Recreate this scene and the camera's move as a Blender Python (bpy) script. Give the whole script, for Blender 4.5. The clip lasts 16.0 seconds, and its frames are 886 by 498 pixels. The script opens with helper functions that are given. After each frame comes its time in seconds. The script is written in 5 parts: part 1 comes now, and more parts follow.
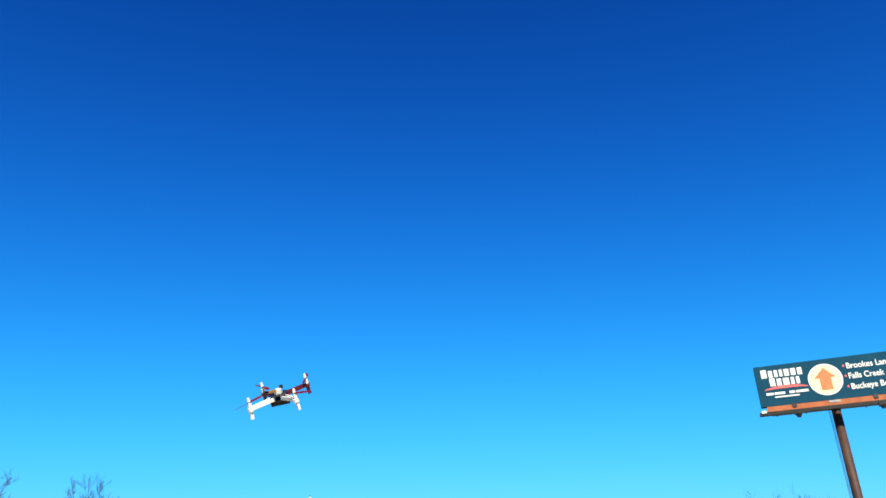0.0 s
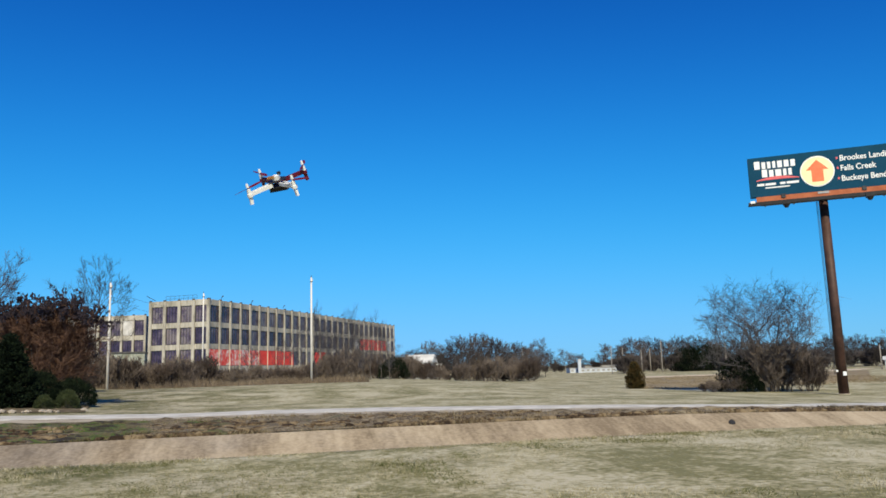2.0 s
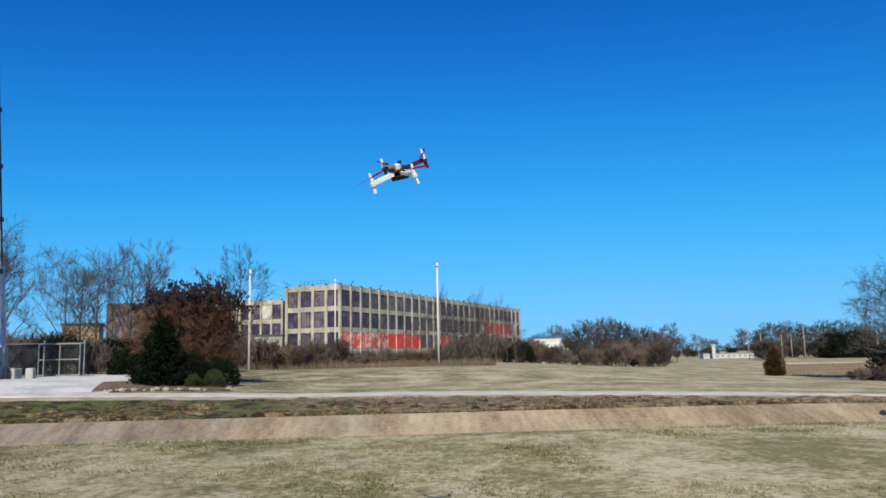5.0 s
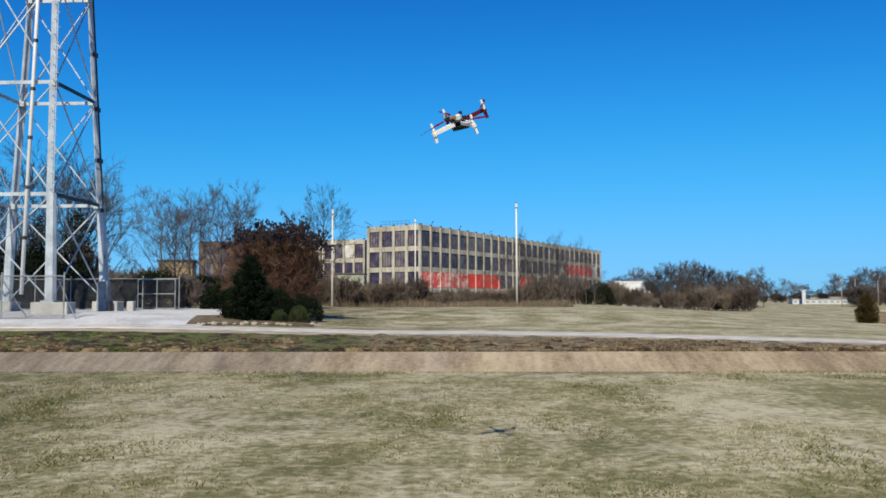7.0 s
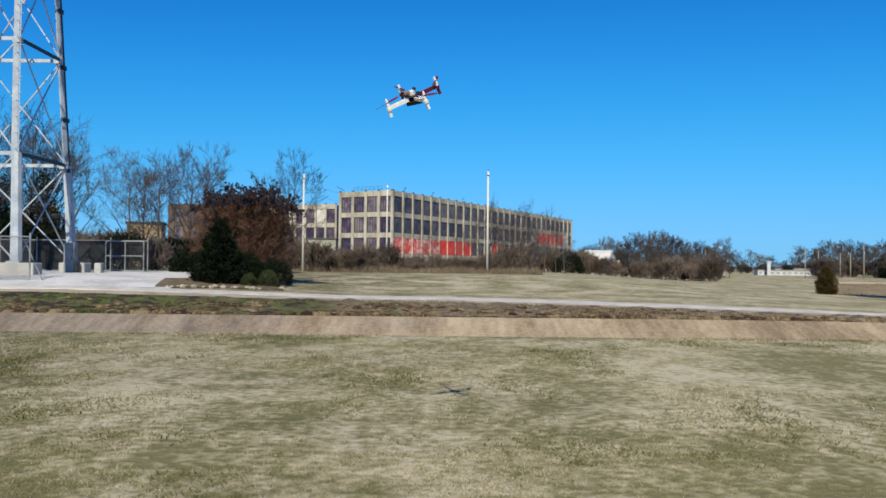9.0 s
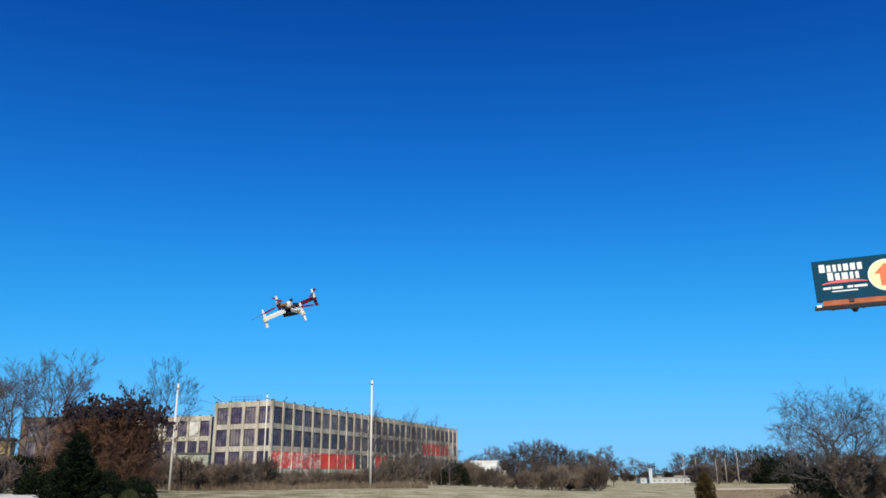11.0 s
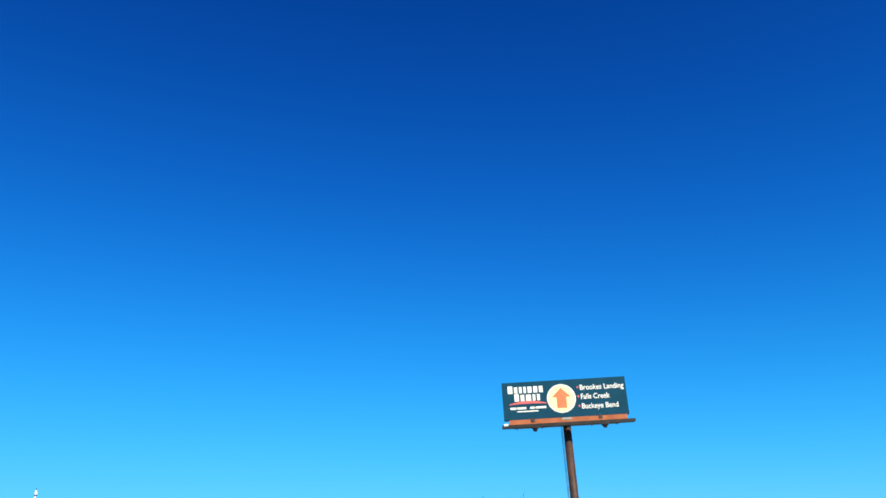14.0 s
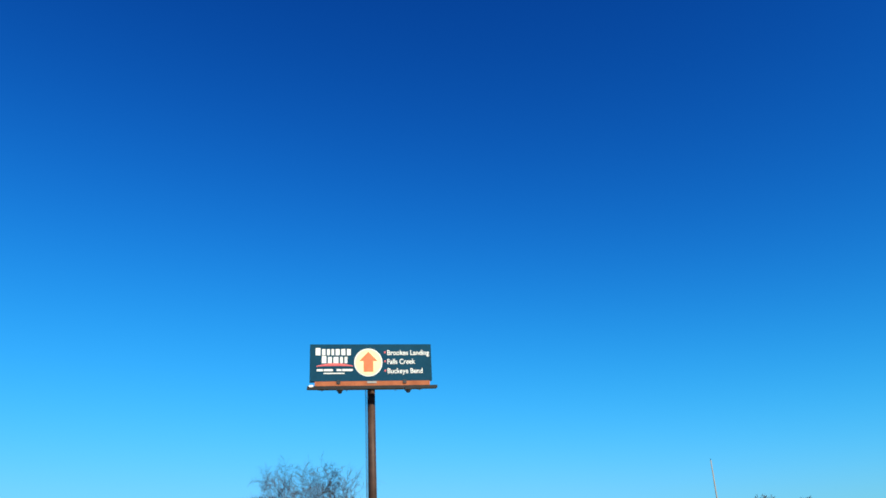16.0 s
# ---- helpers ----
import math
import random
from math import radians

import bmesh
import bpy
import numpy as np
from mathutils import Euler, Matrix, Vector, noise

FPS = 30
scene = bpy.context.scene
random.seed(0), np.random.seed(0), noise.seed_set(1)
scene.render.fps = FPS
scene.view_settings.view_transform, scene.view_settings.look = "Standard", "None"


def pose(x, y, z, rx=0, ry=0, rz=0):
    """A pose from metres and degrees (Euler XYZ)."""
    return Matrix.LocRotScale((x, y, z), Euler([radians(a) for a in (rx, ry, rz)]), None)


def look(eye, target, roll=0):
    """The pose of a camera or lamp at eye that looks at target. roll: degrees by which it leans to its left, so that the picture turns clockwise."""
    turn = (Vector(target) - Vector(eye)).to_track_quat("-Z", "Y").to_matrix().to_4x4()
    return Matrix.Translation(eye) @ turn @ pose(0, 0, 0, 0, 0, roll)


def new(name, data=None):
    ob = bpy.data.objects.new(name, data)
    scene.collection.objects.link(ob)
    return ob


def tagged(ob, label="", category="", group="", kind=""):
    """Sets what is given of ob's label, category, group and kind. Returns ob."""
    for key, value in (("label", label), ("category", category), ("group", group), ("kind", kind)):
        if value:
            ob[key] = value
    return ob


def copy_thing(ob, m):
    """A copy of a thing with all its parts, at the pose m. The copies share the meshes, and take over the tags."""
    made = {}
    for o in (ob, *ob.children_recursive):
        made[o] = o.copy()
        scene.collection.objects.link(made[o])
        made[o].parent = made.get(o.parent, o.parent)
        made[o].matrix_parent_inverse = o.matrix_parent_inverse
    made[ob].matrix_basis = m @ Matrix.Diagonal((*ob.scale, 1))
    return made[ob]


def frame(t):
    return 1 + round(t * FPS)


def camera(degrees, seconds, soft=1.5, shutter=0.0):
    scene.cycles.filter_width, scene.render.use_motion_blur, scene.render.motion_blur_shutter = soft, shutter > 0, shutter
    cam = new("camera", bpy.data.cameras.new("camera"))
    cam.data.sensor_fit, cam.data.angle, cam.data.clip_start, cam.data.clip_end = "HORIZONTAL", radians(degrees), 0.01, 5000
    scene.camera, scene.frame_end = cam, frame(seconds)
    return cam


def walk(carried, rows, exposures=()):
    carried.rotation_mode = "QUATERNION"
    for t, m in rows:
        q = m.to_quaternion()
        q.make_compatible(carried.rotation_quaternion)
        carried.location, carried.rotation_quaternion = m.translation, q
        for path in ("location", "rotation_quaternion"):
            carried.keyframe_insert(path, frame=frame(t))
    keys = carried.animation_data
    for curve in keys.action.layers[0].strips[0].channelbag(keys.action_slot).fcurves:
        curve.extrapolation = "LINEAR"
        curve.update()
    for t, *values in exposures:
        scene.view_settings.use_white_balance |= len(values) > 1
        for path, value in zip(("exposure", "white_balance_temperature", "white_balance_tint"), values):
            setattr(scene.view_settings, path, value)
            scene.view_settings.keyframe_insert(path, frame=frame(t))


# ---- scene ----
EYE_HEIGHT = 1.65
cam = camera(60.0, 16.0, soft=1.65)
# seconds, the eye's x and y, heading (degrees clockwise from +y), tilt up, lean to the left
TURNS = [
    (0.0, 0.00, 0.00, 13.70, 24.55, -2.39),
    (0.3, 0.00, 0.00, 14.73, 22.13, -2.87),
    (0.5, 0.00, 0.00, 15.21, 18.82, -2.70),
    (1.0, 0.00, 0.00, 15.53, 12.25, -2.81),
    (1.5, 0.00, 0.00, 14.87, 10.68, -2.43),
    (2.0, 0.00, 0.00, 13.39, 8.85, -1.74),
    (2.5, 0.00, 0.00, 7.51, 7.16, -1.18),
    (2.8, 0.00, 0.00, 3.33, 6.60, -1.29),
    (3.0, 0.00, 0.00, 0.02, 6.53, -0.93),
    (3.2, 0.00, 0.00, -1.08, 6.96, -0.98),
    (3.3, 0.00, 0.00, -1.28, 7.13, -1.01),
    (3.5, 0.00, 0.00, -0.01, 7.74, -1.06),
    (4.0, 0.00, 0.00, 3.81, 8.21, -1.24),
    (4.2, 0.00, 0.00, 4.10, 8.13, -1.27),
    (6.3, 0.12, -0.24, 2.01, 6.92, -0.52),
    (6.5, 0.13, -0.27, -0.55, 6.04, -0.52),
    (7.0, 0.18, -0.38, -2.09, 3.55, -0.22),
    (7.5, 0.24, -0.48, -2.86, 0.28, 0.01),
    (8.0, 0.29, -0.59, -2.19, -1.53, -0.54),
    (8.2, 0.30, -0.62, -1.83, -1.16, -0.17),
    (10.3, 0.42, -0.86, 2.55, 8.95, -0.32),
    (10.5, 0.42, -0.86, 3.18, 11.12, -0.40),
    (11.0, 0.42, -0.86, 8.59, 16.51, -0.66),
    (11.5, 0.42, -0.86, 13.04, 19.75, -0.90),
    (12.0, 0.42, -0.86, 19.12, 21.80, -1.58),
    (12.5, 0.42, -0.86, 22.52, 21.85, -1.99),
    (13.0, 0.42, -0.86, 23.49, 22.73, -2.03),
    (13.5, 0.42, -0.86, 26.54, 23.94, -2.29),
    (14.0, 0.42, -0.86, 31.07, 23.84, -2.75),
    (14.5, 0.42, -0.86, 36.15, 23.09, -2.98),
    (15.0, 0.42, -0.86, 45.33, 22.48, -3.59),
    (15.2, 0.42, -0.86, 48.13, 22.27, -3.84),
    (15.5, 0.42, -0.86, 51.08, 22.44, -4.21),
    (15.7, 0.42, -0.86, 50.42, 22.39, -3.68),
    (15.8, 0.42, -0.86, 48.20, 21.67, -3.41),
    (16.0, 0.42, -0.86, 45.39, 20.49, -2.88),
]


def aim(x, y, heading, tilt, lean):
    a, e = radians(heading), radians(tilt)
    eye = Vector((x, y, EYE_HEIGHT))
    return look(eye, eye + Vector((math.sin(a) * math.cos(e), math.cos(a) * math.cos(e), math.sin(e))), lean)


walk(cam, [(t, aim(x, y, h, e, r)) for t, x, y, h, e, r in TURNS],
     [(0.0, 0.45, 6700, 8), (0.5, 0.16, 6600, 10), (1.0, -0.06, 6500, 12), (1.5, -0.11, 6500, 12), (2.5, -0.07, 6500, 12), (6.5, -0.09, 6500, 12), (8.0, -0.13, 6550, 12), (10.5, -0.06, 6400, 14),
      (12.5, -0.11, 6400, 14), (13.5, 0.17, 6500, 10), (14.5, 0.26, 6500, 9), (15.5, 0.14, 6500, 9), (16.0, 0.15, 6600, 8)])

# ---- light ----
SUN_AZ, SUN_EL = 186.0, 37.0
world = bpy.data.worlds.new("world")
scene.world = world
world.use_nodes = True
wn, wl = world.node_tree.nodes, world.node_tree.links
sky = wn.new("ShaderNodeTexSky")
sky.sky_type = "NISHITA"
sky.sun_disc = False
sky.sun_elevation = radians(SUN_EL)
sky.sun_rotation = radians(SUN_AZ)
sky.air_density, sky.dust_density, sky.ozone_density = 1.0, 0.0, 5.0
wn["Background"].inputs["Strength"].default_value = 0.12
# a clear dry winter sky: deeper blue than the model's
apart, joined = wn.new("ShaderNodeSeparateColor"), wn.new("ShaderNodeCombineColor")
wl.new(sky.outputs["Color"], apart.inputs["Color"])
for channel, power, knee, amount in (("Red", 2.5, 0.27, 0.265), ("Green", 2.25, 0.17, 0.70), ("Blue", 2.0, 0.345, 1.38)):
    steps = [wn.new("ShaderNodeMath") for _ in range(5)]
    for n, op, value in zip(steps, ("MULTIPLY", "POWER", "ADD", "DIVIDE", "MULTIPLY"), (0.12, power, knee, 1.0, amount / 0.12)):
        n.operation = op
        n.inputs[1].default_value = value
    scaled, raised, summed, ratio, out = steps
    wl.new(apart.outputs[channel], scaled.inputs[0])
    wl.new(scaled.outputs[0], raised.inputs[0])
    wl.new(raised.outputs[0], summed.inputs[0])
    wl.new(raised.outputs[0], ratio.inputs[0])
    wl.new(summed.outputs[0], ratio.inputs[1])
    wl.new(ratio.outputs[0], out.inputs[0])
    wl.new(out.outputs[0], joined.inputs[channel])
wl.new(joined.outputs["Color"], wn["Background"].inputs["Color"])
sun = new("sun", bpy.data.lights.new("sun", "SUN"))
sun.data.energy, sun.data.angle, sun.data.color = 5.8, radians(0.55), (1.0, 0.915, 0.665)
sa, se = radians(SUN_AZ), radians(SUN_EL)
sun.matrix_basis = look((100 * math.sin(sa) * math.cos(se), 100 * math.cos(sa) * math.cos(se), 100 * math.sin(se)), (0, 0, 0))


# ---- materials ----
def material(name, colours, scale=3.0, fine=40.0, rough=0.8, metal=0.0, bump=0.3, bump_scale=None, island=0.0, stretch=(1, 1, 1), spec=0.3, spread=0.12, per_object=0.0, grain=0.0, grain_share=0.3):
    """Two to four colours mixed by coarse and fine noise, with relief."""
    m = bpy.data.materials.new(name)
    m.use_nodes = True
    nodes, links = m.node_tree.nodes, m.node_tree.links
    b = nodes["Principled BSDF"]
    b.inputs["Roughness"].default_value = rough
    b.inputs["Metallic"].default_value = metal
    b.inputs["Specular IOR Level"].default_value = spec
    pos = nodes.new("ShaderNodeNewGeometry")
    mp = nodes.new("ShaderNodeMapping")
    mp.inputs["Scale"].default_value = stretch
    links.new(pos.outputs["Position"], mp.inputs["Vector"])
    big, small = nodes.new("ShaderNodeTexNoise"), nodes.new("ShaderNodeTexNoise")
    for n, s, d in ((big, scale, 5), (small, fine, 3)):
        n.inputs["Scale"].default_value = s
        n.inputs["Detail"].default_value = d
        links.new(mp.outputs[0], n.inputs["Vector"])
    mix = nodes.new("ShaderNodeMath")
    mix.operation = "MULTIPLY_ADD"
    mix.inputs[1].default_value = 0.62
    links.new(big.outputs["Fac"], mix.inputs[0])
    sc = nodes.new("ShaderNodeMath")
    sc.operation = "MULTIPLY"
    sc.inputs[1].default_value = 0.38
    links.new(small.outputs["Fac"], sc.inputs[0])
    links.new(sc.outputs[0], mix.inputs[2])
    fac = mix.outputs[0]
    relief = small
    if grain:
        tiny = nodes.new("ShaderNodeTexNoise")
        tiny.inputs["Scale"].default_value = grain
        tiny.inputs["Detail"].default_value = 4
        links.new(pos.outputs["Position"], tiny.inputs["Vector"])
        lo, hi = nodes.new("ShaderNodeMath"), nodes.new("ShaderNodeMath")
        lo.operation, hi.operation = "MULTIPLY", "MULTIPLY_ADD"
        lo.inputs[1].default_value, hi.inputs[1].default_value = 1 - grain_share, grain_share
        links.new(fac, lo.inputs[0])
        links.new(tiny.outputs["Fac"], hi.inputs[0])
        links.new(lo.outputs[0], hi.inputs[2])
        fac, relief = hi.outputs[0], tiny
    for amount, source in ((island, pos.outputs["Random Per Island"]), (per_object, None)):
        if amount:
            if source is None:
                source = nodes.new("ShaderNodeObjectInfo").outputs["Random"]
            add = nodes.new("ShaderNodeMath")
            add.operation = "MULTIPLY_ADD"
            add.inputs[1].default_value = amount
            links.new(source, add.inputs[0])
            sub = nodes.new("ShaderNodeMath")
            sub.operation = "SUBTRACT"
            sub.inputs[1].default_value = amount / 2
            links.new(fac, add.inputs[2])
            links.new(add.outputs[0], sub.inputs[0])
            fac = sub.outputs[0]
    ramp = nodes.new("ShaderNodeValToRGB")
    els = ramp.color_ramp.elements
    k = len(colours)
    places = [0.5 - spread + 2 * spread * i / (k - 1) for i in range(k)]
    els[0].position, els[0].color = places[0], (*colours[0], 1)
    els[1].position, els[1].color = places[-1], (*colours[-1], 1)
    for p, c in zip(places[1:-1], colours[1:-1]):
        e = els.new(p)
        e.color = (*c, 1)
    links.new(fac, ramp.inputs[0])
    links.new(ramp.outputs[0], b.inputs["Base Color"])
    if bump:
        bp = nodes.new("ShaderNodeBump")
        bp.inputs["Strength"].default_value = bump
        bp.inputs["Distance"].default_value = bump_scale or 0.02
        links.new(relief.outputs["Fac"], bp.inputs["Height"])
        links.new(bp.outputs[0], b.inputs["Normal"])
    return m


GRASS = material("dormant lawn", [(0.17, 0.158, 0.07), (0.27, 0.246, 0.135), (0.37, 0.333, 0.21), (0.475, 0.43, 0.305)], 0.36, 2.2, 0.95, bump=0.9, bump_scale=0.04, stretch=(1.0, 0.8, 1), spread=0.064, grain=8.0, grain_share=0.33)
BLADE = material("grass blade", [(0.12, 0.12, 0.047), (0.22, 0.20, 0.105), (0.32, 0.285, 0.18), (0.42, 0.38, 0.268)], 0.3, 2.2, 0.9, bump=0, island=0.28, stretch=(1.0, 0.8, 1), spread=0.13)
VERGE = material("leaf litter", [(0.22, 0.175, 0.11), (0.19, 0.15, 0.088), (0.045, 0.028, 0.016), (0.25, 0.20, 0.125), (0.05, 0.032, 0.019), (0.24, 0.195, 0.125)], 0.7, 2.2, 0.95, bump=1.0, bump_scale=0.1, spread=0.06, grain=7.0, grain_share=0.2)
WEED = material("weeds on the bank", [(0.24, 0.19, 0.115), (0.20, 0.16, 0.09), (0.05, 0.032, 0.018), (0.28, 0.225, 0.14), (0.05, 0.033, 0.019), (0.27, 0.22, 0.14)], 0.7, 2.2, 0.95, bump=0, island=0.05, spread=0.085)


def change_west(m, colours, x0, x1):
    """Mixes in a second set of colours towards -x, with an uneven border."""
    nodes, links = m.node_tree.nodes, m.node_tree.links
    first = [n for n in nodes if n.type == "VALTORGB"][0]
    second = nodes.new("ShaderNodeValToRGB")
    lo, hi = first.color_ramp.elements[0].position, first.color_ramp.elements[-1].position
    els = second.color_ramp.elements
    els[0].position, els[0].color = lo, (*colours[0], 1)
    els[1].position, els[1].color = hi, (*colours[-1], 1)
    for i, c in enumerate(colours[1:-1], 1):
        e = els.new(lo + (hi - lo) * i / (len(colours) - 1))
        e.color = (*c, 1)
    links.new(first.inputs[0].links[0].from_socket, second.inputs[0])
    geo = nodes.new("ShaderNodeNewGeometry")
    axes, patch, wander, share = (nodes.new("ShaderNode" + k) for k in ("SeparateXYZ", "TexNoise", "Math", "MapRange"))
    links.new(geo.outputs["Position"], axes.inputs[0])
    links.new(geo.outputs["Position"], patch.inputs["Vector"])
    patch.inputs["Scale"].default_value = 0.45
    patch.inputs["Detail"].default_value = 4
    wander.operation = "MULTIPLY_ADD"
    wander.inputs[1].default_value = 34.0
    links.new(patch.outputs["Fac"], wander.inputs[0])
    links.new(axes.outputs["X"], wander.inputs[2])
    links.new(wander.outputs[0], share.inputs["Value"])
    share.inputs["From Min"].default_value, share.inputs["From Max"].default_value = x0 + 17, x1 + 17
    mix = nodes.new("ShaderNodeMix")
    mix.data_type = "RGBA"
    links.new(share.outputs[0], mix.inputs["Factor"])
    links.new(second.outputs[0], mix.inputs[6])
    links.new(first.outputs[0], mix.inputs[7])
    links.new(mix.outputs[2], nodes["Principled BSDF"].inputs["Base Color"])


for m in (VERGE, WEED):
    change_west(m, [(0.03, 0.021, 0.012), (0.085, 0.082, 0.03), (0.15, 0.115, 0.055), (0.06, 0.10, 0.013), (0.075, 0.115, 0.018), (0.035, 0.024, 0.013)], -5.0, -1.0)
TUFT = material("green winter grass", [(0.045, 0.058, 0.014), (0.08, 0.092, 0.026), (0.13, 0.13, 0.048)], 0.8, 4.0, 0.9, bump=0, island=0.25)
CLUMP = material("dead weeds with bank shade", [(0.022, 0.014, 0.009), (0.05, 0.033, 0.018), (0.12, 0.085, 0.045)], 0.8, 3.0, 0.95, bump=0, island=0.25)
LEAF_LITTER = material("dead leaf", [(0.10, 0.055, 0.025), (0.22, 0.13, 0.06), (0.33, 0.22, 0.12)], 2.0, 20.0, 0.9, bump=0, island=0.3)
for m in (GRASS, BLADE):
    change_west(m, [(0.09, 0.092, 0.031), (0.157, 0.145, 0.069), (0.25, 0.222, 0.138), (0.36, 0.325, 0.23)], -10.0, 2.0)
ROAD = material("pale gravel road", [(0.38, 0.36, 0.33), (0.52, 0.50, 0.465), (0.62, 0.595, 0.56)], 1.2, 30.0, 0.9, bump=0.5)
SHOULDER = material("gravelly shoulder", [(0.24, 0.20, 0.15), (0.36, 0.31, 0.24), (0.42, 0.37, 0.30)], 1.2, 18.0, 0.95, bump=0.6)
GRAVEL = material("white gravel", [(0.40, 0.41, 0.42), (0.55, 0.56, 0.57), (0.66, 0.67, 0.68)], 0.5, 4.0, 0.9, bump=0.9, spread=0.1, grain=16.0, grain_share=0.4)
CONCRETE = material("stained channel concrete", [(0.185, 0.142, 0.094), (0.30, 0.238, 0.162), (0.405, 0.33, 0.235)], 0.5, 2.5, 0.9, bump=0.4, per_object=0.08, spread=0.12, stretch=(2.2, 0.5, 0.5), grain=10.0, grain_share=0.3)
# towards -x the slabs turn darker and greyer
change_west(CONCRETE, [(0.135, 0.11, 0.088), (0.22, 0.184, 0.148), (0.31, 0.264, 0.215)], -9.0, 3.0)
PALE_CONC = material("pale concrete", [(0.30, 0.30, 0.295), (0.42, 0.42, 0.415)], 1.5, 20.0, 0.85)
FACADE = material("weathered facade concrete", [(0.235, 0.215, 0.175), (0.365, 0.335, 0.282), (0.46, 0.425, 0.365)], 0.5, 2.6, 0.9, bump=0.2, spread=0.11, stretch=(1, 1, 0.3))
# dirty panes; the palest tones put reflections into the glass colour
GLASS = material("dirty dark window with painted reflections", [(0.024, 0.017, 0.042), (0.055, 0.038, 0.078), (0.10, 0.078, 0.112), (0.18, 0.15, 0.16)], 0.6, 3.0, 0.25, bump=0, spec=0.5, per_object=0.25, spread=0.14)
BOARDED = material("boarded window", [(0.40, 0.38, 0.36), (0.60, 0.58, 0.56)], 0.8, 6.0, 0.8)
RED_PANEL = material("red painted panel", [(0.60, 0.035, 0.028), (0.74, 0.06, 0.045), (0.70, 0.10, 0.075)], 0.5, 4.0, 0.7, bump=0.1)
GRAFFITI = material("graffiti over red", [(0.62, 0.05, 0.045), (0.68, 0.12, 0.10), (0.68, 0.32, 0.29), (0.70, 0.60, 0.57)], 0.9, 2.2, 0.7, bump=0.1, spread=0.11)
BRICK = material("soot brown wall", [(0.055, 0.038, 0.032), (0.09, 0.065, 0.052), (0.13, 0.097, 0.08)], 0.5, 3.0, 0.9)
ROOFING = material("tar roof", [(0.05, 0.05, 0.05), (0.10, 0.095, 0.09)], 1.0, 10.0, 0.9)
GALV = material("galvanised steel", [(0.27, 0.31, 0.36), (0.38, 0.425, 0.48), (0.49, 0.535, 0.59)], 1.0, 14.0, 0.5, metal=0.1, bump=0.1)
# paler copy of the twig colour, with sunlight put into it
LIT_TWIG = material("sunlit grey twigs", [(0.048, 0.043, 0.045), (0.08, 0.073, 0.074), (0.125, 0.115, 0.114)], 0.7, 8.0, 0.95, bump=0)
BLACK_STEEL = material("black painted steel", [(0.008, 0.008, 0.010), (0.02, 0.02, 0.023)], 2.0, 20.0, 0.6, bump=0.05)
PIPE_WHITE = material("white painted pipe", [(0.70, 0.71, 0.71), (0.80, 0.80, 0.80)], 1.0, 9.0, 0.45, bump=0.05)
FENCE_PIPE = material("dull galvanised fence pipe", [(0.14, 0.155, 0.17), (0.21, 0.225, 0.245), (0.27, 0.285, 0.305)], 2.0, 18.0, 0.6, metal=0.1, bump=0.1)
MOUND = material("matted dead leaves", [(0.022, 0.013, 0.007), (0.06, 0.038, 0.02), (0.12, 0.084, 0.046), (0.19, 0.142, 0.085)], 1.6, 9.0, 0.95, bump=0.9, bump_scale=0.05, island=0.22)
VINE_WALL = material("stained pale wall with dead vines", [(0.17, 0.17, 0.13), (0.27, 0.28, 0.235), (0.36, 0.37, 0.33)], 0.7, 3.0, 0.9, bump=0.3)
DARK_STEEL = material("dark steel", [(0.025, 0.025, 0.03), (0.06, 0.06, 0.065)], 2.0, 20.0, 0.5, metal=0.3)
RUST = material("rust brown painted steel", [(0.038, 0.02, 0.016), (0.06, 0.031, 0.024), (0.085, 0.044, 0.033)], 1.2, 10.0, 0.6, metal=0.1, bump=0.1)
APRON = material("orange brown apron", [(0.36, 0.10, 0.04), (0.48, 0.15, 0.065)], 1.2, 10.0, 0.7)
TEAL = material("dark teal vinyl", [(0.003, 0.044, 0.085), (0.005, 0.053, 0.10)], 0.8, 5.0, 0.7, bump=0.02, spec=0.1)
WHITE = material("white vinyl", [(0.74, 0.75, 0.74), (0.80, 0.80, 0.79)], 2.0, 10.0, 0.5, bump=0)
RED_VINYL = material("red vinyl", [(0.62, 0.10, 0.11), (0.70, 0.14, 0.14)], 2.0, 10.0, 0.5, bump=0)
YELLOW = material("pale yellow vinyl", [(0.80, 0.74, 0.38), (0.84, 0.79, 0.46)], 2.0, 10.0, 0.5, bump=0)
ORANGE = material("orange vinyl", [(0.78, 0.15, 0.06), (0.84, 0.20, 0.085)], 2.0, 10.0, 0.5, bump=0)
POLE_WHITE = material("pale utility pole", [(0.50, 0.47, 0.43), (0.66, 0.63, 0.59)], 1.2, 9.0, 0.8, stretch=(1, 1, 0.2))
POLE_WOOD = material("grey weathered pole", [(0.26, 0.23, 0.20), (0.38, 0.35, 0.31)], 1.2, 9.0, 0.85, stretch=(1, 1, 0.2))
BARK = material("grey brown bark", [(0.05, 0.042, 0.037), (0.085, 0.072, 0.064), (0.13, 0.112, 0.10)], 1.5, 12.0, 0.95, bump=0.4)
TWIG = material("bare twigs", [(0.034, 0.031, 0.036), (0.056, 0.052, 0.060), (0.09, 0.084, 0.094)], 0.7, 8.0, 0.95, bump=0, per_object=0.2)
THICKET = material("brown brush", [(0.058, 0.043, 0.036), (0.10, 0.078, 0.066), (0.15, 0.12, 0.10)], 0.5, 4.0, 0.95, bump=0, per_object=0.45)
MEADOW = material("meadow stalks", [(0.18, 0.138, 0.08), (0.24, 0.188, 0.112), (0.30, 0.24, 0.15)], 0.3, 3.0, 0.95, bump=0, island=0.08)
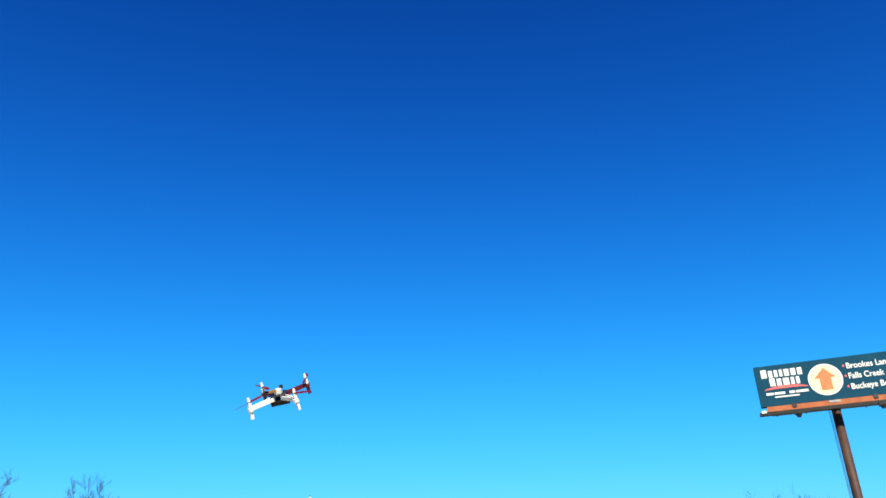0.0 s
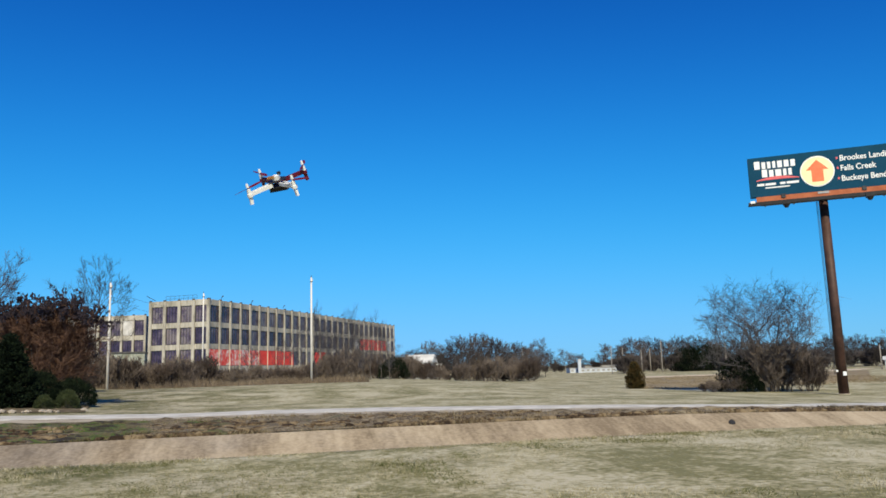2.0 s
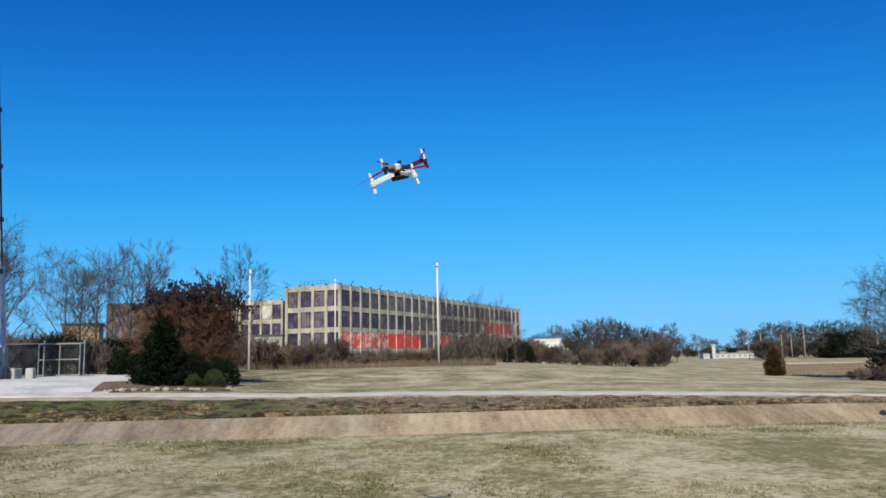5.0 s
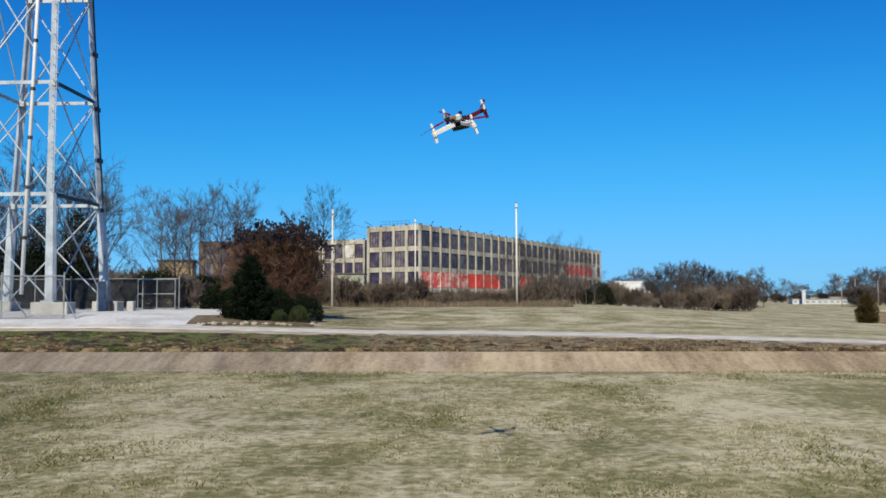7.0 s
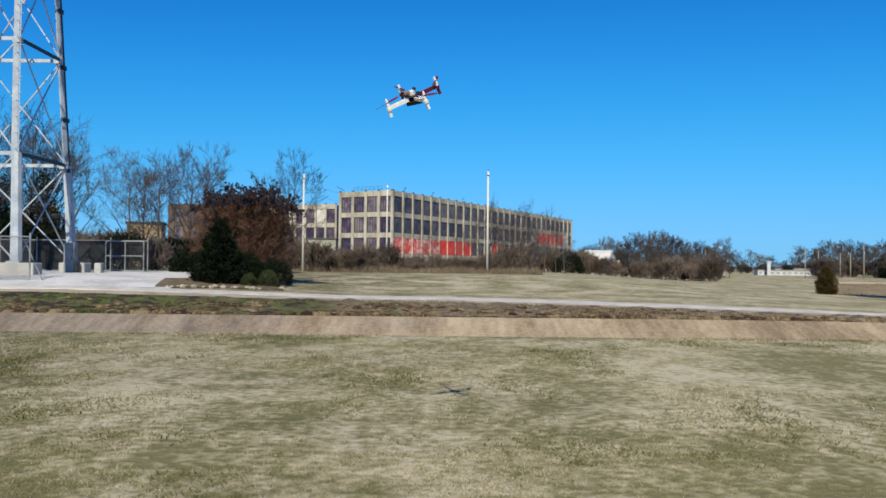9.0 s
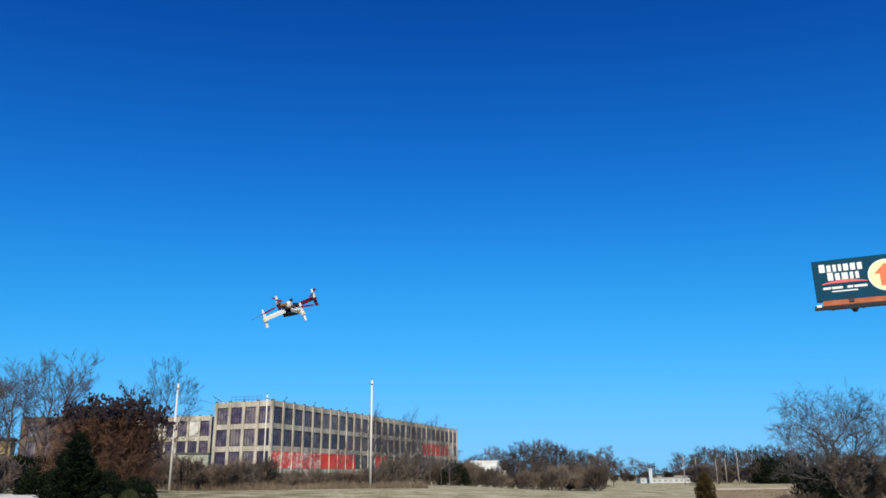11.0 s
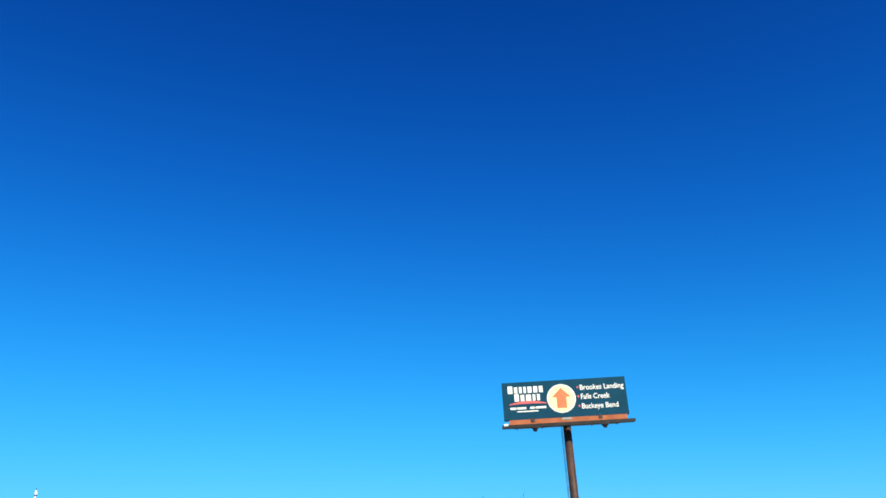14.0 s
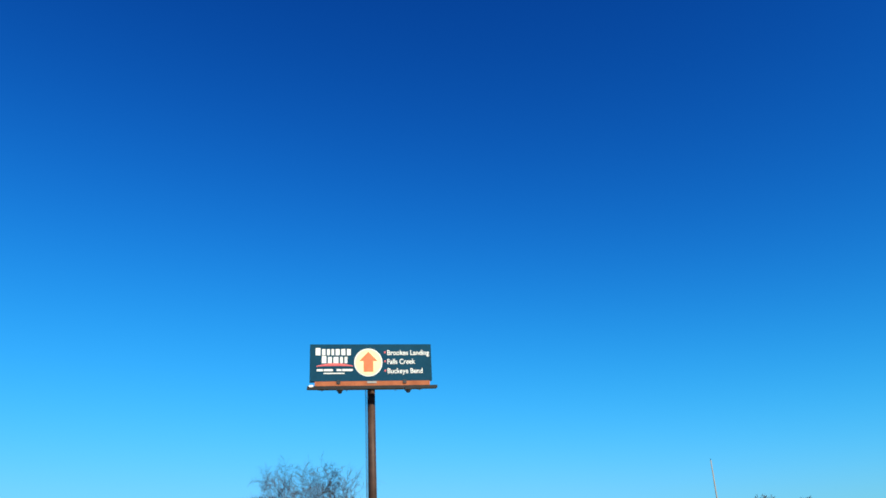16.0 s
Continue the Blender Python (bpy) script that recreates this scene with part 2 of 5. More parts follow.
FAR_TWIG = material("distant bare twigs", [(0.036, 0.031, 0.032), (0.062, 0.053, 0.051), (0.095, 0.08, 0.075)], 0.3, 2.0, 0.95, bump=0, per_object=0.4)
RED_TWIG = material("reddish brown twigs", [(0.065, 0.034, 0.022), (0.11, 0.058, 0.038), (0.16, 0.09, 0.058)], 1.2, 8.0, 0.95, bump=0, island=0.1)
SEED = material("dry seed heads", [(0.010, 0.008, 0.013), (0.025, 0.018, 0.024)], 3.0, 20.0, 0.95, bump=0, island=0.2)
STRAW = material("dry weeds", [(0.085, 0.062, 0.045), (0.15, 0.115, 0.08), (0.22, 0.175, 0.125)], 0.35, 4.0, 0.95, bump=0, island=0.25)
DARK_LEAF = material("dark evergreen needles", [(0.003, 0.006, 0.0035), (0.007, 0.013, 0.007), (0.015, 0.024, 0.011)], 2.5, 20.0, 0.9, bump=0, island=0.2, spec=0.1)
HEDGE_LEAF = material("clipped shrub leaves", [(0.014, 0.023, 0.008), (0.03, 0.043, 0.014), (0.055, 0.068, 0.023)], 3.0, 20.0, 0.75, bump=0, island=0.25)
GOLD_LEAF = material("winter bronzed needles", [(0.022, 0.024, 0.006), (0.056, 0.038, 0.010), (0.095, 0.058, 0.016)], 1.6, 12.0, 0.85, bump=0, island=0.25)
MULCH = material("mulch bed", [(0.075, 0.056, 0.036), (0.135, 0.105, 0.065), (0.21, 0.17, 0.11)], 2.0, 14.0, 0.95, bump=0.6)
STONE = material("edging stone", [(0.26, 0.22, 0.18), (0.40, 0.35, 0.29)], 3.0, 20.0, 0.9)
WIRE = material("chain link wire", [(0.045, 0.050, 0.057), (0.085, 0.092, 0.10)], 3.0, 20.0, 0.6, metal=0.3, bump=0)
SIDING = material("white siding", [(0.46, 0.46, 0.45), (0.60, 0.60, 0.59)], 0.4, 4.0, 0.7)
FAR_WHITE = material("weathered white wall", [(0.38, 0.415, 0.47), (0.50, 0.54, 0.60)], 0.4, 4.0, 0.8)
ROOF_GREY = material("grey shingle roof", [(0.20, 0.19, 0.185), (0.32, 0.31, 0.30)], 0.5, 5.0, 0.9)
TAN_WALL = material("tan block wall", [(0.20, 0.145, 0.085), (0.28, 0.21, 0.125)], 0.6, 5.0, 0.9)
SAND = material("infield sand", [(0.50, 0.40, 0.29), (0.60, 0.50, 0.38)], 0.3, 5.0, 0.95)
DRY_FIELD = material("tall dry grass", [(0.18, 0.138, 0.078), (0.24, 0.186, 0.11), (0.30, 0.238, 0.148)], 0.3, 3.0, 0.95, bump=0.8, bump_scale=0.1)
DRONE_RED = material("red plastic", [(0.085, 0.006, 0.014), (0.13, 0.010, 0.022)], 20, 200, 0.4, bump=0)
DRONE_WHITE = material("white plastic", [(0.74, 0.74, 0.73), (0.80, 0.80, 0.79)], 20, 200, 0.35, bump=0)
DRONE_BLACK = material("black carbon and electronics", [(0.012, 0.012, 0.013), (0.03, 0.03, 0.032)], 20, 200, 0.4, bump=0)
DRONE_GOLD = material("copper windings", [(0.5, 0.24, 0.07), (0.6, 0.32, 0.1)], 20, 200, 0.4, metal=0.6, bump=0)


# ---- geometry helpers ----
class Geo:
    """Gathers faces for one mesh."""

    def __init__(self):
        self.v, self.f = [], []

    def add(self, verts, faces):
        n = len(self.v)
        self.v.extend(verts)
        self.f.extend([tuple(i + n for i in f) for f in faces])
        return self

    def box(self, c, s, m=None):
        hx, hy, hz = s[0] / 2, s[1] / 2, s[2] / 2
        vs = [Vector((x, y, z)) for x in (-hx, hx) for y in (-hy, hy) for z in (-hz, hz)]
        if m is not None:
            vs = [m @ v for v in vs]
        c = Vector(c)
        return self.add([tuple(v + c) for v in vs], [(0, 1, 3, 2), (4, 6, 7, 5), (0, 4, 5, 1), (2, 3, 7, 6), (0, 2, 6, 4), (1, 5, 7, 3)])

    def tube(self, a, b, ra, rb, n=6, caps=True):
        a, b = Vector(a), Vector(b)
        d = (b - a)
        if d.length < 1e-6:
            return self
        d.normalize()
        u = d.orthogonal().normalized()
        w = d.cross(u)
        vs = []
        for p, r in ((a, ra), (b, rb)):
            for i in range(n):
                t = 2 * math.pi * i / n
                vs.append(tuple(p + u * (r * math.cos(t)) + w * (r * math.sin(t))))
        fs = [(i, (i + 1) % n, n + (i + 1) % n, n + i) for i in range(n)]
        if caps:
            fs += [tuple(range(n - 1, -1, -1)), tuple(range(n, 2 * n))]
        return self.add(vs, fs)

    def beam(self, a, b, w, h=None):
        """A square bar from a to b."""
        a, b = Vector(a), Vector(b)
        d = b - a
        q = d.to_track_quat("Z", "Y").to_matrix()
        return self.box((a + b) / 2, (w, h or w, d.length), q)

    def make(self, name, mat, parent=None, label="", smooth=False):
        me = bpy.data.meshes.new(name)
        me.from_pydata([tuple(v) for v in self.v], [], self.f)
        me.materials.append(mat)
        if smooth:
            me.shade_smooth()
        ob = new(name, me)
        ob.parent = parent
        if label:
            tagged(ob, label)
        return ob


def part(name, bm, mat, parent, label=""):
    me = bpy.data.meshes.new(name)
    bm.to_mesh(me)
    bm.free()
    me.materials.append(mat)
    ob = new(name, me)
    ob.parent = parent
    if label:
        tagged(ob, label)
    return ob


def thing(name, place, label, category, group="", rz=0.0, kind=""):
    ob = new(name)
    ob.matrix_basis = pose(*place, 0, 0, rz)
    return tagged(ob, label, category, group, kind)


def share(name, mesh, parent, place=(0, 0, 0), rz=0.0, label=""):
    ob = new(name, mesh)
    ob.parent = parent
    ob.matrix_basis = pose(*place, 0, 0, rz)
    if label:
        tagged(ob, label)
    return ob


# ---- ground ----
def ease(t):
    t = max(0.0, min(1.0, t))
    return t * t * (3 - 2 * t)


def land(x, y):
    """Height of the land without the channel."""
    left = 0.85 * ease((y - 24) / 16) * ease((-x - 2) / 18)
    back = 0.55 * ease((y - 42) / 24) * (1 - ease((x - 5 - 9 * ease((y - 80) / 40)) / (30 + 12 * ease((y - 80) / 40))))
    return max(left, back) - 1.2 * ease((x - 10) / 36) * ease(y / 10 + 1)


LIP, FLOOR_A, FLOOR_B, TOP = 16.9, 18.0, 19.6, 22.5
DEEP = 0.95


def ground(x, y):
    z = land(x, y)
    if LIP - 0.3 < y < TOP + 0.2 and abs(x) < 140:
        if y < FLOOR_A:
            d = DEEP * (y - LIP + 0.3) / (FLOOR_A - LIP + 0.3)
        elif y < FLOOR_B:
            d = DEEP
        else:
            d = DEEP * (TOP + 0.2 - y) / (TOP + 0.2 - FLOOR_B)
        z -= d + 0.1 * min(1, d / 0.1)
    elif y < 15.5:
        z += 0.05 * noise.noise((x * 0.35, y * 0.35, 3.0)) * ease(y / 4)
    return z


def axis(stops):
    out = []
    for a, b, step in stops:
        n = max(1, round((b - a) / step))
        out += [a + (b - a) * i / n for i in range(n)]
    return out + [stops[-1][1]]


gx = axis([(-2500, -300, 550), (-300, -60, 20), (-60, 60, 1.5), (60, 300, 20), (300, 2500, 550)])
gy = axis([(-2500, -60, 400), (-60, -8, 8), (-8, 16, 1.0), (16, LIP - 0.3, 0.3), (LIP - 0.3, LIP + 0.2, 0.25), (LIP + 0.2, TOP + 0.2, 0.3), (TOP + 0.2, 70, 1.2), (70, 120, 5), (120, 400, 40), (400, 2800, 400)])
g = Geo()
g.v = [(x, y, ground(x, y)) for y in gy for x in gx]
nx = len(gx)
g.f = [(j * nx + i, j * nx + i + 1, (j + 1) * nx + i + 1, (j + 1) * nx + i) for j in range(len(gy) - 1) for i in range(nx - 1)]
tagged(g.make("ground", GRASS, smooth=True), "mown winter lawn, straw-coloured with green patches", "lawn", kind="structure")


def strip(name, left, right, mat, lift, label, category, steps=10, rough=0.0, lump=0.0):
    """A band of ground between two lines of the plan, laid on the land."""
    s = Geo()
    rows = []
    for (a, b), (c, d) in zip(zip(left, left[1:]), zip(right, right[1:])):
        for k in range(steps):
            t = k / steps
            rows.append((Vector(a).lerp(Vector(b), t), Vector(c).lerp(Vector(d), t)))
    rows.append((Vector(left[-1]), Vector(right[-1])))
    m = 14
    for i, (p, q) in enumerate(rows):
        for j in range(m + 1):
            w = p.lerp(q, j / m)
            if rough and j in (0, m):
                w = w + (q - p).normalized() * rough * noise.noise((w.x * 0.9, w.y * 0.9, j * 7.0))
            edge = -0.03 if j in (0, m) else lump * noise.noise((w.x * 1.3, w.y * 1.3, 4.0))
            s.v.append((w.x, w.y, ground(w.x, w.y) + lift + edge))
    for i in range(len(rows) - 1):
        for j in range(m):
            a = i * (m + 1) + j
            s.f.append((a, a + 1, a + m + 2, a + m + 1))
    ob = s.make(name, mat, smooth=True)
    return tagged(ob, label, category, kind="structure")


FAR_EDGE = [(-90, 31), (-45, 31.5), (-18.6, 32.5), (-11.9, 34.0), (-6.0, 35.8), (0.0, 36.2), (5.2, 34.2), (11.1, 30.4), (15.6, 28.4), (20.5, 28.0), (29, 32), (45, 36), (110, 45)]
MID_EDGE = [(-90, 29.4), (-45, 30.2), (-18.0, 31.4), (-11.5, 32.4), (-5.6, 33.4), (-0.1, 33.2), (4.8, 31.4), (10.4, 28.3), (15.0, 26.8), (20.5, 26.6), (29, 28), (45, 31), (110, 39)]
NEAR_EDGE = [(-90, 28.4), (-45, 29.2), (-17.5, 30.4), (-11.1, 31.0), (-5.2, 31.5), (-0.1, 31.1), (4.5, 29.5), (9.8, 26.5), (14.0, 25.1), (19.5, 24.8), (28, 25.4), (45, 27), (110, 35)]
BANK = [(-90, 22.7), (-45, 22.7), (-17.5, 22.7), (-11.1, 22.7), (-5.2, 22.7), (-0.1, 22.7), (4.5, 22.7), (9.8, 22.7), (14.0, 22.7), (19.5, 22.7), (28, 22.7), (45, 22.7), (110, 22.7)]
strip("road", MID_EDGE, FAR_EDGE, ROAD, 0.05, "pale gravel service road beside the channel", "road", rough=0.25)
strip("shoulder", NEAR_EDGE, MID_EDGE, SHOULDER, 0.03, "brown gravelly road shoulder with sparse grass", "road shoulder", rough=0.3)
strip("verge", BANK, NEAR_EDGE, VERGE, 0.06, "weedy verge covered with dead brown leaves", "verge", rough=0.2, steps=24, lump=0.17)
strip("gravel_yard", [(-60, 32.5), (-30, 32.5), (-18.6, 32.7), (-12.1, 34.2)], [(-60, 62), (-30, 60), (-21, 57), (-16.6, 54)], GRAVEL, 0.04, "white crushed gravel yard under the tower", "gravel yard", rough=0.5, lump=0.03)
strip("sand_infield", [(68, 133), (84, 128), (120, 136)], [(75, 146), (92, 140), (135, 148)], SAND, 0.06, "pale bare sand field in the distance", "sand field")
strip("dry_meadow", [(39.6, 77.2), (49, 69.5), (72, 80)], [(68, 132), (84, 127), (118, 132)], DRY_FIELD, 0.05, "brown unmown meadow", "meadow", rough=0.8)

# ---- tower ----
TC = (-24.05, 41.0)
PIPE_X = (-22.68, -22.9)


def lattice_tower():
    tz = land(*TC)
    tower = thing("lattice_tower", (TC[0], TC[1], tz), "tall galvanised steel lattice tower on concrete piers", "tower")
    levels = [(1.45 - tz, 2.93, -0.14), (7.05 - tz, 2.64, -0.10), (13.05 - tz, 2.23, 0.08), (19.05 - tz, 1.83, 0.24), (25.05 - tz, 1.5, 0.33), (31.05 - tz, 1.2, 0.40), (37.05 - tz, 0.95, 0.45)]
    corners = [(1, -1), (1, 1), (-1, 1), (-1, -1)]

    def at(k, c):
        z, h, off = levels[k]
        return Vector((c[0] * h + off, c[1] * h, z))

    for k in range(len(levels) - 1):
        for c in corners:
            a, b = at(k, c), at(k + 1, c)
            leg = Geo()
            if k == 0:
                for lo, hi, w0, w1 in ((0.0, 0.12, 0.46, 0.44), (0.12, 1.0, 0.44, 0.38)):
                    leg.tube(a.lerp(b, lo), a.lerp(b, hi), w0 / 1.55, w1 / 1.55, 8)
                leg.box(a + Vector((0, 0, 0.04)), (0.7, 0.7, 0.08))
                leg.make("leg", GALV, tower)
            else:
                w = 0.285 - 0.015 * k
                sx, sy = -c[0], -c[1]
                leg.beam(a + Vector((sx * w / 2, 0, 0)), b + Vector((sx * w / 2, 0, 0)), w, 0.05)
                leg.beam(a + Vector((0, sy * w / 2, 0)), b + Vector((0, sy * w / 2, 0)), 0.05, w)
                leg.make("leg", GALV, tower)
        for i in range(4):
            c, d = corners[i], corners[(i + 1) % 4]
            p, q = at(k + 1, c), at(k + 1, d)
            gt = Geo()
            gt.box((p + q) / 2, (abs(q.x - p.x) + 0.08, abs(q.y - p.y) + 0.08, 0.19))
            # the +x face's girts are dark: its shade is put into their colour
            gt.make("girt", DARK_STEEL if i == 0 else GALV, tower)
            Geo().box(p - Vector((c[0] * 0.12, c[1] * 0.12, 0.05)), (0.36, 0.36, 0.30)).make("gusset", GALV, tower)
            Geo().beam(at(k, c), q, 0.06).make("brace", GALV, tower)
            Geo().beam(at(k, d), p, 0.06).make("brace", GALV, tower)
    # climbing pegs on the front leg
    for i in range(70):
        z = 2.2 + i * 0.42
        k = min(5.9, (z + tz - 1.45) / 5.95)
        i0 = int(k)
        h = levels[i0][1] + (levels[i0 + 1][1] - levels[i0][1]) * (k - i0)
        s = 1 if i % 2 else -1
        h, o = h - 0.04, levels[i0][2] + (levels[i0 + 1][2] - levels[i0][2]) * (k - i0)
        Geo().tube((h + o + 0.02, -h - 0.02, z), (h + o + 0.02 + (0.22 if s > 0 else 0), -h - 0.02 - (0.22 if s < 0 else 0), z), 0.022, 0.022, 5).make("step_bolt", GALV, tower)
    # conduit pipe and feeder cables
    low, high = Vector((PIPE_X[0] - TC[0], -3.12, 1.0)), Vector((PIPE_X[1] - TC[0], -1.15, 36.0))
    g = Geo().tube(low, high, 0.10, 0.09, 10)
    pipe = g.make("conduit", PIPE_WHITE, tower, "white conduit pipe strapped to the front face", True)
    for k in range(12):
        a, b = low.lerp(high, 0.08 + 0.075 * k), low.lerp(high, 0.085 + 0.075 * k)
        Geo().tube(a, b, 0.125, 0.125, 10).make("strap", DARK_STEEL, pipe)
    for o in (0.0, 0.07):
        for k in range(1, 6):
            a, b = at(k, (1, 1)), at(k + 1, (1, 1))
            off = Vector((0.04 + o, 0.06, 0))
            Geo().tube(a + off, b + off, 0.034, 0.034, 6).make("feeder_cable", DARK_STEEL, tower, "black antenna feeder cable")
        a = at(1, (1, 1)) + Vector((0.04 + o, 0.06, 0))
        Geo().tube(a, a + Vector((0.12, 0, -1.5)), 0.045, 0.055, 6).make("feeder_cable", DARK_STEEL, tower, "black antenna feeder cable")
    for z in (3.2, 5.9, 8.8, 11.8, 15):
        k = (z + tz - 1.45) / 5.95
        Geo().box((2.82 - 0.25 * k, 2.93 - 0.37 * k, z), (0.34, 0.34, 0.24)).make("clamp", DARK_STEEL, tower)
    return tower


lattice_tower()


def pier(x, y, w, d, h):
    z = land(x, y)
    bm = bmesh.new()
    bmesh.ops.create_cube(bm, size=1)
    bmesh.ops.scale(bm, vec=(w, d, h + 0.3), verts=bm.verts)
    bmesh.ops.bevel(bm, geom=bm.edges[:], offset=0.04, segments=1, affect="EDGES")
    bmesh.ops.translate(bm, vec=(0, 0, (h - 0.3) / 2), verts=bm.verts)
    ob = part("concrete_pier", bm, PALE_CONC, None)
    ob.location = (x, y, z)
    tagged(ob, "pale concrete pier under a tower leg", "pier", "tower piers")


for cx, cy, w in ((1, -1, 1.9), (1, 1, 1.5), (-1, 1, 0.9), (-1, -1, 1.2)):
    x, y = TC[0] + cx * 2.95, TC[1] + cy * 2.95
    pier(x, y, w, 0.9, 1.45 - land(x, y) - 0.0)
for x, y in ((-19.55, 43.6),):
    pier(x, y, 0.4, 0.4, 0.6)


def equipment_cabinet(x, y, w, d, h, mat, label):
    c = thing("equipment_cabinet", (x, y, land(x, y)), label, "cabinet")
    Geo().box((0, 0, h / 2), (w, d, h)).make("body", mat, c)
    Geo().box((0, -d / 2 - 0.015, h / 2), (w * 0.9, 0.03, h * 0.9)).make("door", mat, c)
    Geo().box((w * 0.3, -d / 2 - 0.05, h / 2), (0.03, 0.04, 0.2)).make("handle", DARK_STEEL, c)


# added black box that stands for the dark gap between two piers
equipment_cabinet(-20.75, 43.2, 0.42, 0.35, 0.62, DARK_STEEL, "small black box filling the dark gap beside a tower pier")
equipment_cabinet(-20.98, 43.15, 0.6, 0.4, 1.75, FENCE_PIPE, "grey steel equipment cabinet at the tower leg")


# ---- chain link fence ----
def fence_run(points, label, height=2.05, wire=0.010, gap=0.11):
    a0 = points[0]
    f = thing("chain_link_fence", (a0[0], a0[1], land(*a0)), label, "fence", "tower yard fence")
    o = Vector((a0[0], a0[1], land(*a0)))
    for i, p in enumerate(points):
        q = Vector((p[0], p[1], land(*p))) - o
        g = Geo().tube(q + Vector((0, 0, -0.1)), q + Vector((0, 0, height + 0.12)), 0.038, 0.038, 8)
        g.tube(q + Vector((0, 0, height + 0.12)), q + Vector((0, 0, height + 0.18)), 0.055, 0.025, 8)
        g.make("post", FENCE_PIPE, f)
        if i:
            r = Vector((points[i - 1][0], points[i - 1][1], land(*points[i - 1]))) - o
            for h in (height, 0.08):
                Geo().tube(r + Vector((0, 0, h)), q + Vector((0, 0, h)), 0.03, 0.03, 6).make("rail", FENCE_PIPE, f)
            w = Geo()
            length = (q - r).length
            n = int(length / gap)
            H = height - 0.08
            for j in range(-int(H / gap), n + 1):
                for sgn in (0, 1):
                    s0, s1 = j * gap, j * gap + H
                    z0, z1 = 0.0, H
                    if s0 < 0:
                        z0, s0 = -s0, 0.0
                    if s1 > length:
                        z1, s1 = H - (s1 - length), length
                    if z1 <= z0:
                        continue
                    u0, u1 = s0 / length, s1 / length
                    if sgn:
                        u0, u1 = 1 - u0, 1 - u1
                    w.tube(r.lerp(q, u0) + Vector((0, 0, 0.08 + z0)), r.lerp(q, u1) + Vector((0, 0, 0.08 + z1)), wire, wire, 3, False)
            w.make("wire_mesh", WIRE, f)
    return f


fence_run([(-18.9 - 2.45 * i, 49.2 + 0.08 * i) for i in range(0, 12)], "galvanised chain-link fence with dark mesh behind the tower", wire=0.0125, gap=0.08)
fence_run([(-18.75 - 3 * i, 34.7 + 0.05 * i) for i in range(0, 11)], "galvanised chain-link fence in front of the tower", wire=0.005)
# gate leaf swung back against the fence
gate = thing("fence_gate", (-21.5, 48.9, land(-21.5, 48.9)), "open chain-link gate leaf with a middle rail", "gate")
for x in (0, 1.25, 2.45):
    Geo().tube((x, 0, 0.06), (x, 0, 2.0), 0.035, 0.035, 6).make("upright", FENCE_PIPE, gate)
for z in (0.1, 1.05, 2.0):
    Geo().tube((0, 0, z), (2.45, 0, z), 0.035, 0.035, 6).make("rail", FENCE_PIPE, gate)
# loose brace leaning at the front fence
for x0, x1 in ((-19.2, -18.3), (-21.9, -20.6)):
    b = Geo().tube((x0, 35.0, land(x0, 35) + 1.9), (x1, 35.0, land(x1, 35) + 0.0), 0.03, 0.03, 6).make("fence_brace", FENCE_PIPE)
    tagged(b, "slanting galvanised pipe brace of the fence", "brace", "fence braces")


# ---- billboard ----
def flat(verts, y, mat, name, parent, label="", thick=0.012):
    """A flat shape in the board's plane, facing -y."""
    n = len(verts)
    g = Geo()
    g.add([(x, y, z) for x, z in verts] + [(x, y + thick, z) for x, z in verts],
          [tuple(range(n)), tuple(range(2 * n - 1, n - 1, -1))] + [(i, n + i, n + (i + 1) % n, (i + 1) % n) for i in range(n)])
    return g.make(name, mat, parent, label)


def lettering(text, size, x, y, z, mat, parent):
    cu = bpy.data.curves.new("lettering", "FONT")
    cu.body, cu.size, cu.extrude, cu.offset = text, size, 0.006, 0.009
    ob = bpy.data.objects.new("lettering_source", cu)
    scene.collection.objects.link(ob)
    me = bpy.data.meshes.new_from_object(ob.evaluated_get(bpy.context.evaluated_depsgraph_get()))
    bpy.data.objects.remove(ob)
    me.name = "lettering"
    me.materials.clear()
    me.materials.append(mat)
    t = new("lettering", me)
    t.parent = parent
    w = max(v.co.x for v in me.vertices)
    t.matrix_basis = pose(x, y, z, 90, 0, 0)
    return t, w


